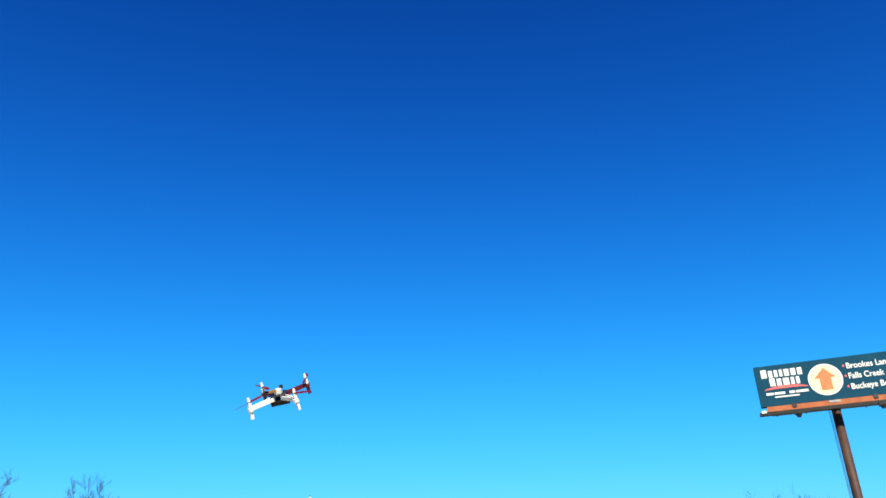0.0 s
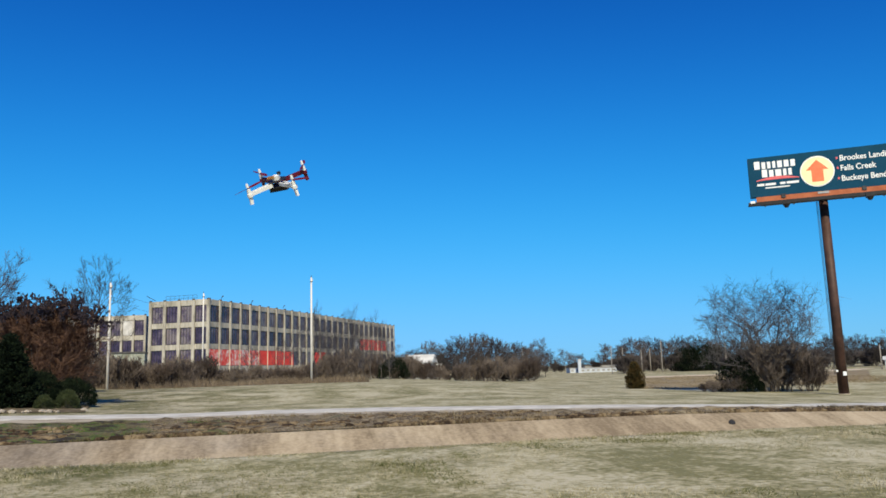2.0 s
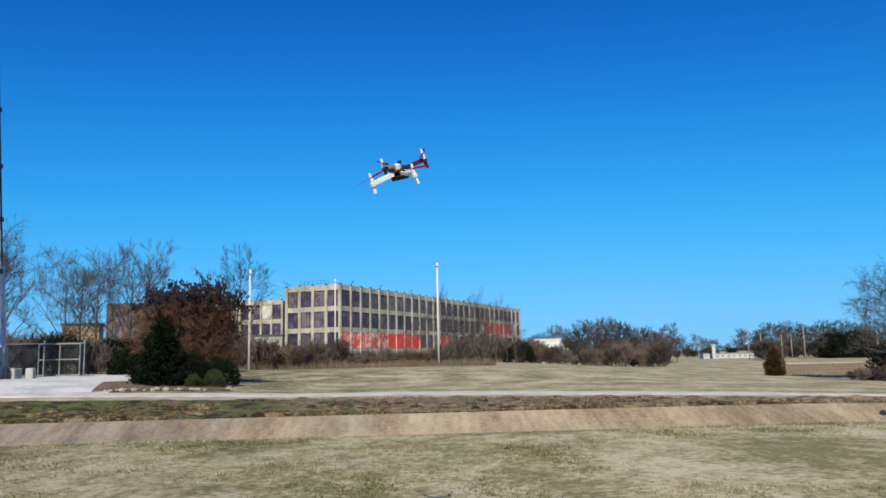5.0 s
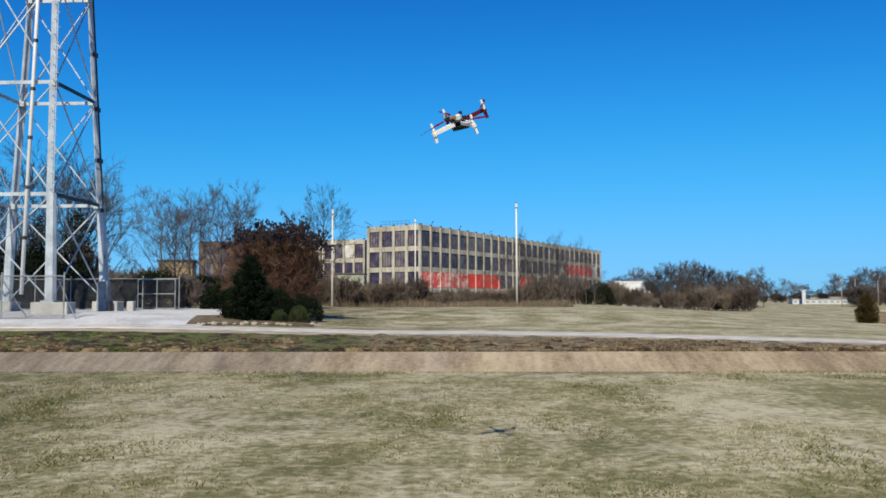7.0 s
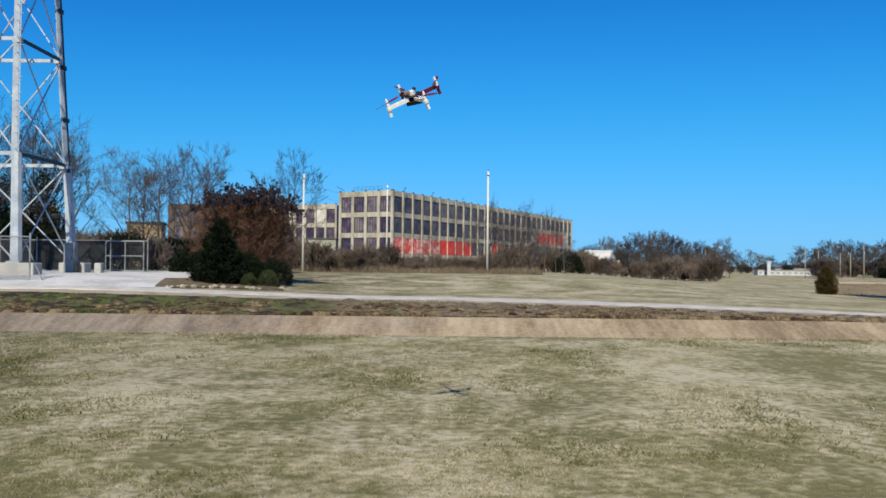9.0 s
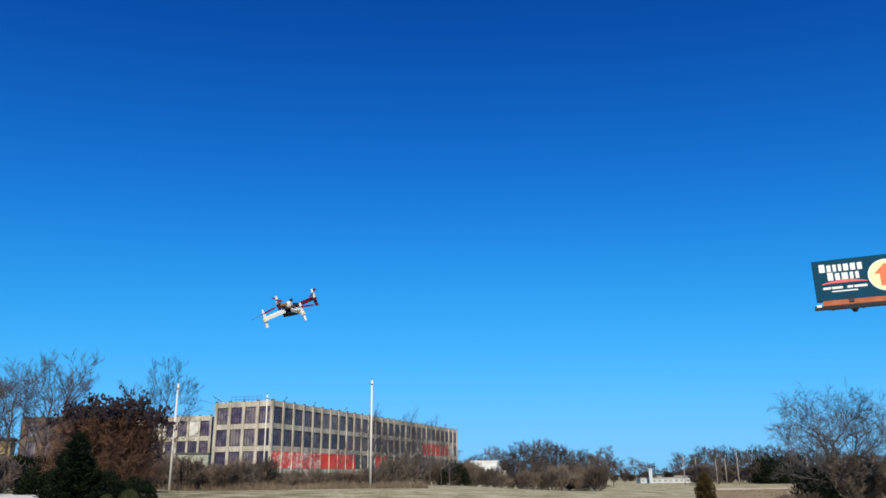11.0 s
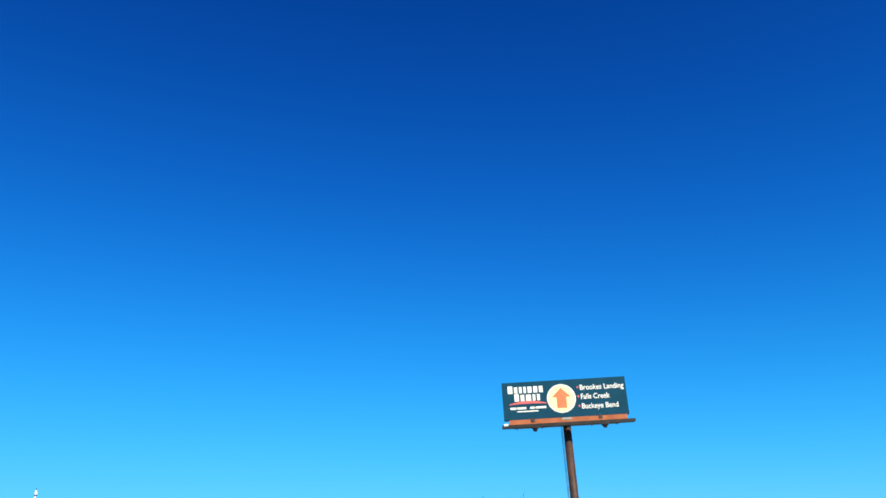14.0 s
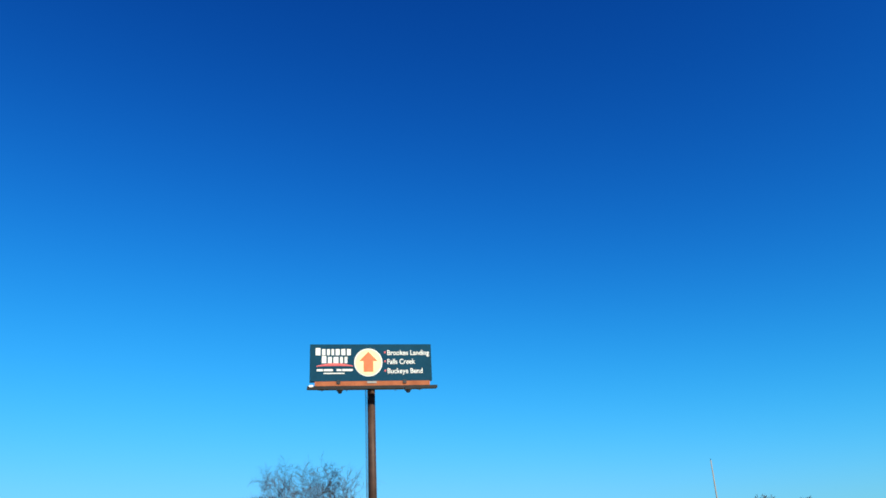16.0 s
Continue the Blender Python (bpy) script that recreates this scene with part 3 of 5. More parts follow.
def billboard():
    bx, by = 42.7, 50.4
    bz = land(bx, by)
    bb = thing("billboard", (bx, by, bz), "dark teal roadside billboard on a tall rust-brown steel pole", "billboard", rz=-33.7)
    W, H = 10.5, 3.2
    low = 14.38 - bz
    g = Geo()
    n = 24
    g.tube((0, 0, -0.2), (0, 0, low - 0.6), 0.37, 0.33, n)
    g.make("pole", RUST, bb, "rust-brown round steel pole", True)
    g = Geo().tube((0, 0, -0.1), (0, 0, 0.05), 0.5, 0.46, 20)
    g.make("footing", SHOULDER, bb)
    Geo().box((0, 0, low - 0.35), (W * 0.86, 0.5, 0.5)).make("torsion_beam", RUST, bb)
    for x in (-4.2, -2.1, 0, 2.1, 4.2):
        Geo().box((x, -0.35, low + H / 2 - 0.1), (0.12, 0.2, H + 0.1)).make("stringer", RUST, bb)
        Geo().box((x, -0.75, low - 0.66), (0.1, 1.6, 0.1)).make("outrigger", DARK_STEEL, bb)
    face = Geo().box((0, -0.62, low + H / 2), (W, 0.14, H)).make("face_panel", TEAL, bb, "dark teal vinyl face")
    Geo().box((0, -0.2, low + H / 2), (W, 0.06, H)).make("back_panel", RUST, bb)
    Geo().box((0.1, -0.66, low - 0.22), (W * 0.94, 0.1, 0.4)).make("apron", APRON, bb, "orange-brown slatted apron under the face")
    for i in range(60):
        Geo().box((-W * 0.47 + 0.1 + (i + 0.5) * W * 0.94 / 60, -0.72, low - 0.22), (0.05, 0.03, 0.38)).make("apron_slat", APRON, bb)
    # catwalk with edge angle, lamps on arms
    Geo().box((0.02, -1.15, low - 0.7), (W + 0.5, 0.9, 0.08)).make("catwalk", BLACK_STEEL, bb, "dark steel catwalk")
    Geo().box((0.02, -1.58, low - 0.70), (W + 0.5, 0.05, 0.26)).make("catwalk_edge", BLACK_STEEL, bb)
    Geo().box((-W / 2 + 0.1, -1.62, low - 0.56), (0.34, 0.03, 0.18)).make("name_plate", WHITE, bb)
    Geo().box((0, -0.74, low - 0.12), (0.8, 0.03, 0.16)).make("owner_plate", PALE_CONC, bb)
    for x in (-W * 0.27, W * 0.27):
        arm = Geo().beam((x, -0.9, low - 0.9), (x, -2.5, low - 1.0), 0.07)
        lamp = arm.make("lamp_arm", DARK_STEEL, bb)
        hd = Geo().box((x, -2.6, low - 1.02), (0.55, 0.42, 0.26))
        hd.tube((x, -2.6, low - 1.12), (x, -2.6, low - 1.38), 0.26, 0.13, 12)
        hd.make("lamp_head", BLACK_STEEL, lamp)
        Geo().box((x, -0.76, low - 0.08), (0.3, 0.08, 0.3)).make("hanger", DARK_STEEL, bb)
    # ladder cable beside the pole
    for dx in (-0.44, -0.52):
        Geo().tube((dx, -0.2, 1.5), (dx, -0.2, low - 0.5), 0.02, 0.02, 5).make("ladder_cable", DARK_STEEL, bb)
    Geo().box((0.15, -0.47, 1.55), (0.24, 0.05, 0.3)).make("notice", WHITE, bb)
    Geo().box((-0.35, -0.42, 1.75), (0.14, 0.05, 0.14)).make("notice", WHITE, bb)
    # printed face: plain blocks for the maker's mark, words for the place names
    Y = -0.705

    def u(f):
        return -W / 2 + f * W

    def v(f):
        return low + f * H
    widths = [0.052, 0.040, 0.036, 0.034, 0.046, 0.046, 0.044]
    x = 0.045
    for i, w in enumerate(widths):
        top = 0.90 if i == 0 else 0.87
        flat([(u(x), v(0.70)), (u(x + w - 0.013), v(0.70)), (u(x + w - 0.013), v(top)), (u(x), v(top))], Y, WHITE, "mark_block", face)
        x += w
    x = 0.095
    for i, w in enumerate([0.05, 0.044, 0.054, 0.036, 0.036]):
        top = 0.68 if i == 0 else 0.655
        flat([(u(x), v(0.485)), (u(x + w - 0.013), v(0.485)), (u(x + w - 0.013), v(top)), (u(x), v(top))], Y, WHITE, "mark_block", face)
        x += w
    up, dn = [], []
    for i in range(17):
        t = i / 16
        c = 0.40 + 0.05 * math.sin(math.pi * t) ** 0.8
        h = 0.008 + 0.03 * math.sin(math.pi * t)
        up.append((u(0.05 + 0.30 * t), v(c + h)))
        dn.append((u(0.05 + 0.30 * t), v(c - h)))
    flat(dn + up[::-1], Y, RED_VINYL, "swoosh", face, "red curved underline")
    for a, b in ((0.055, 0.105), (0.112, 0.185), (0.215, 0.252), (0.26, 0.345)):
        flat([(u(a), v(0.27)), (u(b), v(0.27)), (u(b), v(0.325)), (u(a), v(0.325))], Y, WHITE, "slogan_bar", face)
    flat([(u(0.11), v(0.195)), (u(0.28), v(0.195)), (u(0.28), v(0.225)), (u(0.11), v(0.225))], Y, WHITE, "slogan_bar", face)
    cx, cz, R = u(0.474), v(0.50), 1.22
    ring = [(cx + R * math.cos(2 * math.pi * i / 48), cz + R * math.sin(2 * math.pi * i / 48)) for i in range(48)]
    flat(ring, Y, WHITE, "disc_rim", face)
    ring = [(cx + 0.93 * R * math.cos(2 * math.pi * i / 48), cz + 0.93 * R * math.sin(2 * math.pi * i / 48)) for i in range(48)]
    flat(ring, Y - 0.014, YELLOW, "disc", face, "pale yellow disc")
    flat([(cx - 0.42, cz - 0.82), (cx + 0.42, cz - 0.82), (cx + 0.42, cz + 0.12), (cx + 0.80, cz + 0.12), (cx, cz + 0.92), (cx - 0.80, cz + 0.12), (cx - 0.42, cz + 0.12)], Y - 0.028, ORANGE, "arrow", face, "orange arrow pointing up")
    for text, fx, fz, width in (("Brookes Landing", 0.628, 0.70, 0.355), ("Falls Creek", 0.628, 0.455, 0.235), ("Buckeye Bend", 0.628, 0.20, 0.295)):
        t, w = lettering(text, 0.62, u(fx), Y - 0.004, v(fz), WHITE, face)
        t.scale.x = width * W / w
        flat([(u(fx - 0.022), v(fz + 0.05)), (u(fx - 0.010), v(fz + 0.05)), (u(fx - 0.010), v(fz + 0.10)), (u(fx - 0.022), v(fz + 0.10))], Y, RED_VINYL, "bullet", face)


billboard()


# ---- utility poles ----
def utility_pole(x, y, h, r, mat, label, arms=1, name="utility_pole"):
    z = land(x, y)
    p = thing(name, (x, y, z), label, "utility pole", "utility poles")
    Geo().tube((0, 0, -0.3), (0, 0, h), r, r * 0.66, 12).make("shaft", mat, p, "", True)
    if arms:
        for k in range(arms):
            Geo().box((0, -r, h - 0.5 - 0.9 * k), (0.3, 0.06, 0.08)).make("bracket", DARK_STEEL, p)
            Geo().tube((0.12, -r, h - 0.45 - 0.9 * k), (0.12, -r, h - 0.2 - 0.9 * k), 0.05, 0.04, 8).make("insulator", POLE_WHITE, p)
    Geo().tube((0.0, 0, h), (0, 0, h + 0.25), 0.05, 0.03, 6).make("cap", DARK_STEEL, p)
    return p


utility_pole(-14.0, 77.6, 10.0, 0.12, POLE_WHITE, "pale slender utility pole standing at the edge of the brush")
utility_pole(5.62, 91.3, 12.2, 0.145, POLE_WHITE, "tall pale utility pole standing at the edge of the brush")
utility_pole(-8.2, 114.7, 12.8, 0.13, POLE_WHITE, "pale utility pole in front of the factory")


# ---- factory ----
def mesh_of(name, g, mat):
    me = bpy.data.meshes.new(name)
    me.from_pydata([tuple(v) for v in g.v], [], g.f)
    me.materials.append(mat)
    return me


def window_mesh(w, h):
    """A rectangular frame in one piece."""
    g = Geo()
    vs, fs = [], []
    for y in (-0.06, 0.06):
        for m in (0.0, 0.1):
            vs += [(-w / 2 + m, y, m), (w / 2 - m, y, m), (w / 2 - m, y, h - m), (-w / 2 + m, y, h - m)]
    for i in range(4):
        j = (i + 1) % 4
        fs += [(i, j, 4 + j, 4 + i), (8 + j, 8 + i, 12 + i, 12 + j), (4 + i, 4 + j, 12 + j, 12 + i), (j, i, 8 + i, 8 + j)]
    return mesh_of("window", g.add(vs, fs), DARK_STEEL)


def pane_mesh(name, w, h, mat):
    g = Geo().box((0, 0.05, h / 2), (w - 0.15, 0.03, h - 0.15))
    me = bpy.data.meshes.new(name)
    me.from_pydata(g.v, [], g.f)
    me.materials.append(mat)
    return me


STOREY = 4.25


def facade(parent, length, bays, top, rows, origin, rz, choose, pil=0.55, proud=0.24, parapet=1.1, base=-0.5, wall=None):
    """Pilasters, spandrel bands and windows along local x, facing local -y, as parts of the building."""
    rot = Matrix.Rotation(radians(rz), 3, "Z")
    o = Vector(origin)
    b = length / bays

    def put(mesh, name, x, y, z, par=parent):
        ob = new(name, mesh)
        ob.parent = par
        q = o + rot @ Vector((x, y, z))
        ob.matrix_basis = pose(q.x, q.y, q.z, 0, 0, rz)
        return ob
    pm = Geo().box((0, 0, (top - 0.03 + base) / 2), (pil, proud, top - 0.03 - base))
    me = bpy.data.meshes.new("pilaster")
    me.from_pydata(pm.v, [], pm.f)
    me.materials.append(wall or FACADE)
    cap = Geo().box((0, 0, -0.08), (pil * 0.6, 0.44, 0.22))
    cm = bpy.data.meshes.new("pilaster_cap")
    cm.from_pydata(cap.v, [], cap.f)
    cm.materials.append(ROOFING)
    for i in range(bays + 1):
        p = put(me, "pilaster", i * b, -proud / 2, 0)
        put(cm, "pilaster_cap", i * b, -proud / 2, top + 0.16)
    wh, ww = 3.25, b - pil
    wm, glass = window_mesh(ww, wh), pane_mesh("pane", ww, wh, GLASS)
    bar = mesh_of("mullion", Geo().box((0, 0, wh / 2), (0.06, 0.08, wh - 0.2)), DARK_STEEL)
    kinds = {"glass": glass, "red": pane_mesh("panel", ww, wh, RED_PANEL), "tag": pane_mesh("panel", ww, wh, GRAFFITI), "board": pane_mesh("panel", ww, wh, BOARDED)}
    for r in range(rows):
        ztop = top - parapet - r * STOREY
        for i in range(bays):
            k = choose(r, i)
            w = put(wm, "window", (i + 0.5) * b, 0.1, ztop - wh)
            ob = new("pane" if k == "glass" else "panel", kinds[k])
            ob.parent = w
            if k != "glass":
                ob.location.y = -0.2
            else:
                for s in (-0.25, 0, 0.25):
                    m = new("mullion", bar)
                    m.parent = w
                    m.location.x = s * ww
    # spandrels between the rows
    edges = [top] + [z for r in range(rows) for z in (top - parapet - r * STOREY, top - parapet - r * STOREY - wh)] + [base]
    for k in range(0, len(edges), 2):
        hi, lo = edges[k], edges[k + 1]
        g = Geo().box((length / 2, 0.12, (hi + lo) / 2), (length, 0.3, hi - lo))
        ms = bpy.data.meshes.new("spandrel")
        ms.from_pydata(g.v, [], g.f)
        ms.materials.append(wall or FACADE)
        put(ms, "spandrel", 0, 0, 0)


def factory():
    cx, cy, cz = -10.1, 154.7, 0.3
    top = 16.35 - cz
    rng = random.Random(4)
    f = thing("factory_building", (cx, cy, cz), "abandoned three-storey concrete factory with dark windows and red panels", "building")
    u = 62.1
    L, S = 113.0, 12.8
    rot = Matrix.Rotation(radians(u), 3, "Z")

    def long_side(r, i):
        if r == 2:
            return "tag" if 0 <= i < 5 else "red" if 5 <= i < 9 else ("glass" if i < 12 else "red" if i < 14 else "glass")
        if r == 1 and 20 <= i < 26:
            return "red"
        return "board" if rng.random() < 0.05 else "glass"
    facade(f, L, 28, top, 3, (0, 0, 0), u, long_side)

    def short_side(r, i):
        return "glass"
    a = rot @ Vector((0, S, 0))
    facade(f, S, 4, top, 3, a, u - 90, short_side, pil=0.6)
    core = Geo().box(rot @ Vector((L / 2 + 0.3, S / 2 + 0.3, top / 2 - 0.5)), (L - 0.4, S - 0.4, top - 0.2), rot)
    core.make("wall", FACADE, f)
    Geo().box(rot @ Vector((L / 2, S / 2, top - 0.35)), (L, S, 0.2), rot).make("roof", ROOFING, f)
    # red paint carried over the pilasters of the ground storey
    zp = top - 1.1 - 2 * STOREY - 3.25 / 2
    for i in range(10):
        Geo().box(rot @ Vector((i * L / 28 + (0.12 if i == 0 else 0), -0.27, zp)), (0.5, 0.05, 3.2), rot).make("panel", GRAFFITI if i < 5 else RED_PANEL, f)
    zq = top - 1.1 - STOREY - 3.25 / 2
    for i in range(21, 26):
        Geo().box(rot @ Vector((i * L / 28, -0.27, zq)), (0.5, 0.05, 3.1), rot).make("panel", RED_PANEL, f)
    # floodlights on arms over the parapet, and the old sign frame
    for s in (4, 16, 31, 48, 66, 84, 100):
        p = rot @ Vector((s, -0.3, top + 0.3))
        q = p + rot @ Vector((-0.4, -0.6, 0.45))
        arm = Geo().tube(p, q, 0.06, 0.06, 5).make("lamp_arm", DARK_STEEL, f)
        Geo().box(q, (0.3, 0.2, 0.2)).make("lamp_head", DARK_STEEL, arm)
    g = Geo()
    for i in range(8):
        p = rot @ Vector((1.5, 3.5 + i * 1.0, top))
        g.beam(p, p + Vector((0, 0, 1.1)), 0.05)
        if i:
            for z in (0.55, 1.1):
                g.beam(p + Vector((0, 0, z)), rot @ Vector((1.5, 2.5 + i, top)) + Vector((0, 0, z)), 0.045)
    g.make("sign_frame", DARK_STEEL, f, "empty rooftop sign frame")
    p = rot @ Vector((0, S - 1, top + 0.2))
    Geo().tube(p, p + Vector((-1.6, -0.5, 0.9)), 0.06, 0.06, 5).make("lamp_arm", DARK_STEEL, f)
    Geo().box((8.2, 14.2, 0.9), (9, 2, 2.4), rot).make("loading_dock", PALE_CONC, f, "pale concrete loading dock")


factory()


def annex():
    cx, cy, cz = -47.0, 184.0, 0.4
    f = thing("factory_annex", (cx, cy, cz), "lower concrete factory wing with boarded and broken windows", "building")
    rng = random.Random(9)
    L, top = 24.0, 14.6
    facade(f, L, 9, top, 3, (0, 0, 0), -20, lambda r, i: "board" if (r == 0 and rng.random() < 0.3) else "glass", pil=0.45)
    rot = Matrix.Rotation(radians(-20), 3, "Z")
    Geo().box(rot @ Vector((L / 2, 5.3, top / 2 - 0.5)), (L - 0.4, 10, top), rot).make("wall", FACADE, f)
    Geo().box(rot @ Vector((L / 2, 5.3, top - 0.3)), (L, 10, 0.2), rot).make("roof", ROOFING, f)
    g = thing("brick_wing", (-66.0, 186.0, 0.4), "brown weathered factory wing behind the trees", "building")
    rng = random.Random(2)
    facade(g, 21.0, 6, 15.0, 3, (0, 0, 0), 0, lambda r, i: "glass", pil=1.4, wall=BRICK)
    Geo().box((10.5, 5.3, 7.0), (20.6, 10, 15.0)).make("wall", BRICK, g)
    Geo().box((10.5, 5.3, 14.8), (21, 10, 0.2)).make("roof", ROOFING, g)


annex()


def low_building(name, x, y, w, d, h, rz, wall, roof, label, gable=0.0, openings=3):
    z = land(x, y)
    b = thing(name, (x, y, z), label, "building", rz=rz)
    Geo().box((0, 0, h / 2), (w, d, h)).make("wall", wall, b)
    if gable:
        e = 0.4
        g = Geo().add([(-w / 2 - e, -d / 2 - e, h), (w / 2 + e, -d / 2 - e, h), (w / 2 + e, d / 2 + e, h), (-w / 2 - e, d / 2 + e, h), (-w / 2 - e, 0, h + gable), (w / 2 + e, 0, h + gable)],
                      [(0, 1, 5, 4), (2, 3, 4, 5), (0, 4, 3), (1, 2, 5), (3, 2, 1, 0)])
        g.make("roof", roof, b)
    else:
        Geo().box((0, 0, h + 0.1), (w + 0.4, d + 0.4, 0.25)).make("roof", roof, b)
    for i in range(openings):
        x0 = -w / 2 + w * (i + 0.5) / openings
        win = Geo().box((x0, -d / 2 - 0.03, h * 0.5), (min(1.6, w / openings * 0.5), 0.08, h * 0.4)).make("window", ROOFING if name != "school_building" else ROOF_GREY, b)
    return b


low_building("pump_house", -41.8, 108.0, 4.6, 4, 5.9, 12, TAN_WALL, ROOFING, "small tan block building behind the yard", openings=2)
low_building("concrete_shed", -21.9, 140.0, 5.2, 5, 4.9, 4, VINE_WALL, ROOFING, "low pale concrete shed with dead vines before the factory", openings=0)
low_building("white_house", 43.8, 214.5, 7, 7, 4.4, -25, SIDING, SIDING, "white house with a pale gable roof behind the brush", 2.4)
low_building("white_shed", 49.0, 228.0, 7, 6, 4.0, -10, SIDING, SIDING, "low white shed behind the brush", 0.0, 2)
low_building("school_building", 112.6, 254.1, 16, 9, 1.5, -14, FAR_WHITE, ROOF_GREY, "long low white building across the field", 0.0, 9)
low_building("white_silo", 105.9, 248.3, 1.0, 1.0, 4.4, -14, FAR_WHITE, FAR_WHITE, "slim white concrete tower across the field", 0.0, 0)
low_building("shed", 140.0, 300.0, 20, 10, 2.0, -12, PALE_CONC, ROOF_GREY, "long grey building across the field", 0.0, 5)
low_building("cottage", 137.7, 145.0, 5, 5, 1.8, -42, SIDING, SIDING, "white cottage far across the meadow", 0.8)
low_building("garage", 151.0, 146.5, 6, 5, 1.9, -42, PALE_CONC, ROOF_GREY, "grey garage far across the meadow", 1.4, 2)


# ---- plants ----
def branch(g, p, d, length, r, depth, rng, kids, shrink, spread, lift, tips, sides, least=0.013):
    """One limb: two or three bent pieces, with side limbs along it."""
    segs = (1, 2, 3, 3)[depth]
    nodes = [(p, d)]
    q, e, rr = p, d, r
    for s in range(segs):
        e = (e + Vector((rng.uniform(-1, 1), rng.uniform(-1, 1), rng.uniform(-0.6, 1) + lift)) * 0.22).normalized()
        n = q + e * (length / segs)
        r2 = rr * (0.72 if depth else 0.3)
        g.tube(q, n, rr, r2, sides if depth > 1 else 3, False)
        q, rr = n, r2
        nodes.append((q, e))
    if depth == 0:
        tips.append(q)
        return
    for k in range(kids[depth - 1]):
        t = 0.3 + 0.7 * (k + rng.random()) / kids[depth - 1]
        i = min(int(t * segs), segs - 1)
        a, b = nodes[i][0], nodes[i + 1][0]
        o = a.lerp(b, t * segs - i)
        side = nodes[i + 1][1].orthogonal().normalized()
        side.rotate(Matrix.Rotation(rng.uniform(0, 6.283), 3, nodes[i + 1][1]))
        nd = (nodes[i + 1][1] * (1 - spread) + side * spread * rng.uniform(0.7, 1.2) + Vector((0, 0, lift * 0.5))).normalized()
        branch(g, o, nd, length * shrink * rng.uniform(0.7, 1.15) * (0.8 if depth == 1 else 1.0), max(r * 0.55 * (1 - 0.35 * t), least), depth - 1, rng, kids, shrink, spread, lift, tips, sides, least)


def bare_tree(name, seed, h, r, kids, shrink, spread, lift, label, twig, trunk_share=0.3, stems=1, group="", limb_len=0.55, least=0.013):
    rng = random.Random(seed)
    t = thing(name, (0, 0, -100), label, "tree", group)
    cr, tips = Geo(), []
    for s in range(stems):
        tr = Geo()
        a = 6.283 * s / stems + rng.random()
        lean = Vector((math.cos(a), math.sin(a), 0)) * (0.28 if stems > 1 else 0.05)
        p = Vector((math.cos(a), math.sin(a), 0)) * (0.25 if stems > 1 else 0) + Vector((0, 0, -0.3))
        d = (Vector((0, 0, 1)) + lean).normalized()
        q = p
        n = 5
        rr = r
        for i in range(n):
            e = (d + Vector((rng.uniform(-1, 1), rng.uniform(-1, 1), 0)) * 0.09).normalized()
            w = q + e * (h * 0.72 / n)
            tr.tube(q, w, rr, rr * 0.8, 8, False)
            frac = (i + 1) / n
            if frac > trunk_share:
                for k in range(3 if i < n - 1 else 5):
                    sa = rng.uniform(0, 6.283)
                    side = Vector((math.cos(sa), math.sin(sa), 0))
                    nd = (e * (1 - spread) + side * spread * rng.uniform(0.8, 1.4)).normalized()
                    branch(cr, w.lerp(q, rng.random() * 0.8), nd, h * limb_len * (1 - 0.45 * frac) * rng.uniform(0.7, 1.1), rr * 0.55, 3, rng, kids, shrink, spread, lift, tips, 4, least)
            q, rr = w, rr * 0.8
        tr.make("trunk" if stems == 1 else "stem", BARK, t, "", True)
    cr.make("crown", twig, t)
    return t, tips


def plant(src, x, y, scale, turn, sz=1.0, label=""):
    ob = copy_thing(src, pose(x, y, land(x, y), 0, 0, turn))
    ob.scale = (scale, scale, scale * sz)
    if label:
        tagged(ob, label)
    return ob


def leaves(n, shape, size, rng, flat_up=0.0):
    """n small leaves or sprays, each a bent pair of triangles, at places given by shape(rng)."""
    g = Geo()
    for _ in range(n):
        p, nrm = shape(rng)
        d = (nrm + Vector((rng.uniform(-1, 1), rng.uniform(-1, 1), rng.uniform(-0.6, 1))) * 0.8).normalized()
        s = d.orthogonal().normalized()
        s.rotate(Matrix.Rotation(rng.uniform(0, 6.283), 3, d))
        L = size * rng.uniform(0.6, 1.4)
        w = L * 0.45
        k = s.cross(d) * (L * 0.25)
        g.add([p, p + d * (L * 0.5) + s * w * 0.5 + k, p + d * L, p + d * (L * 0.5) - s * w * 0.5 + k], [(0, 1, 2), (0, 2, 3)])
    return g


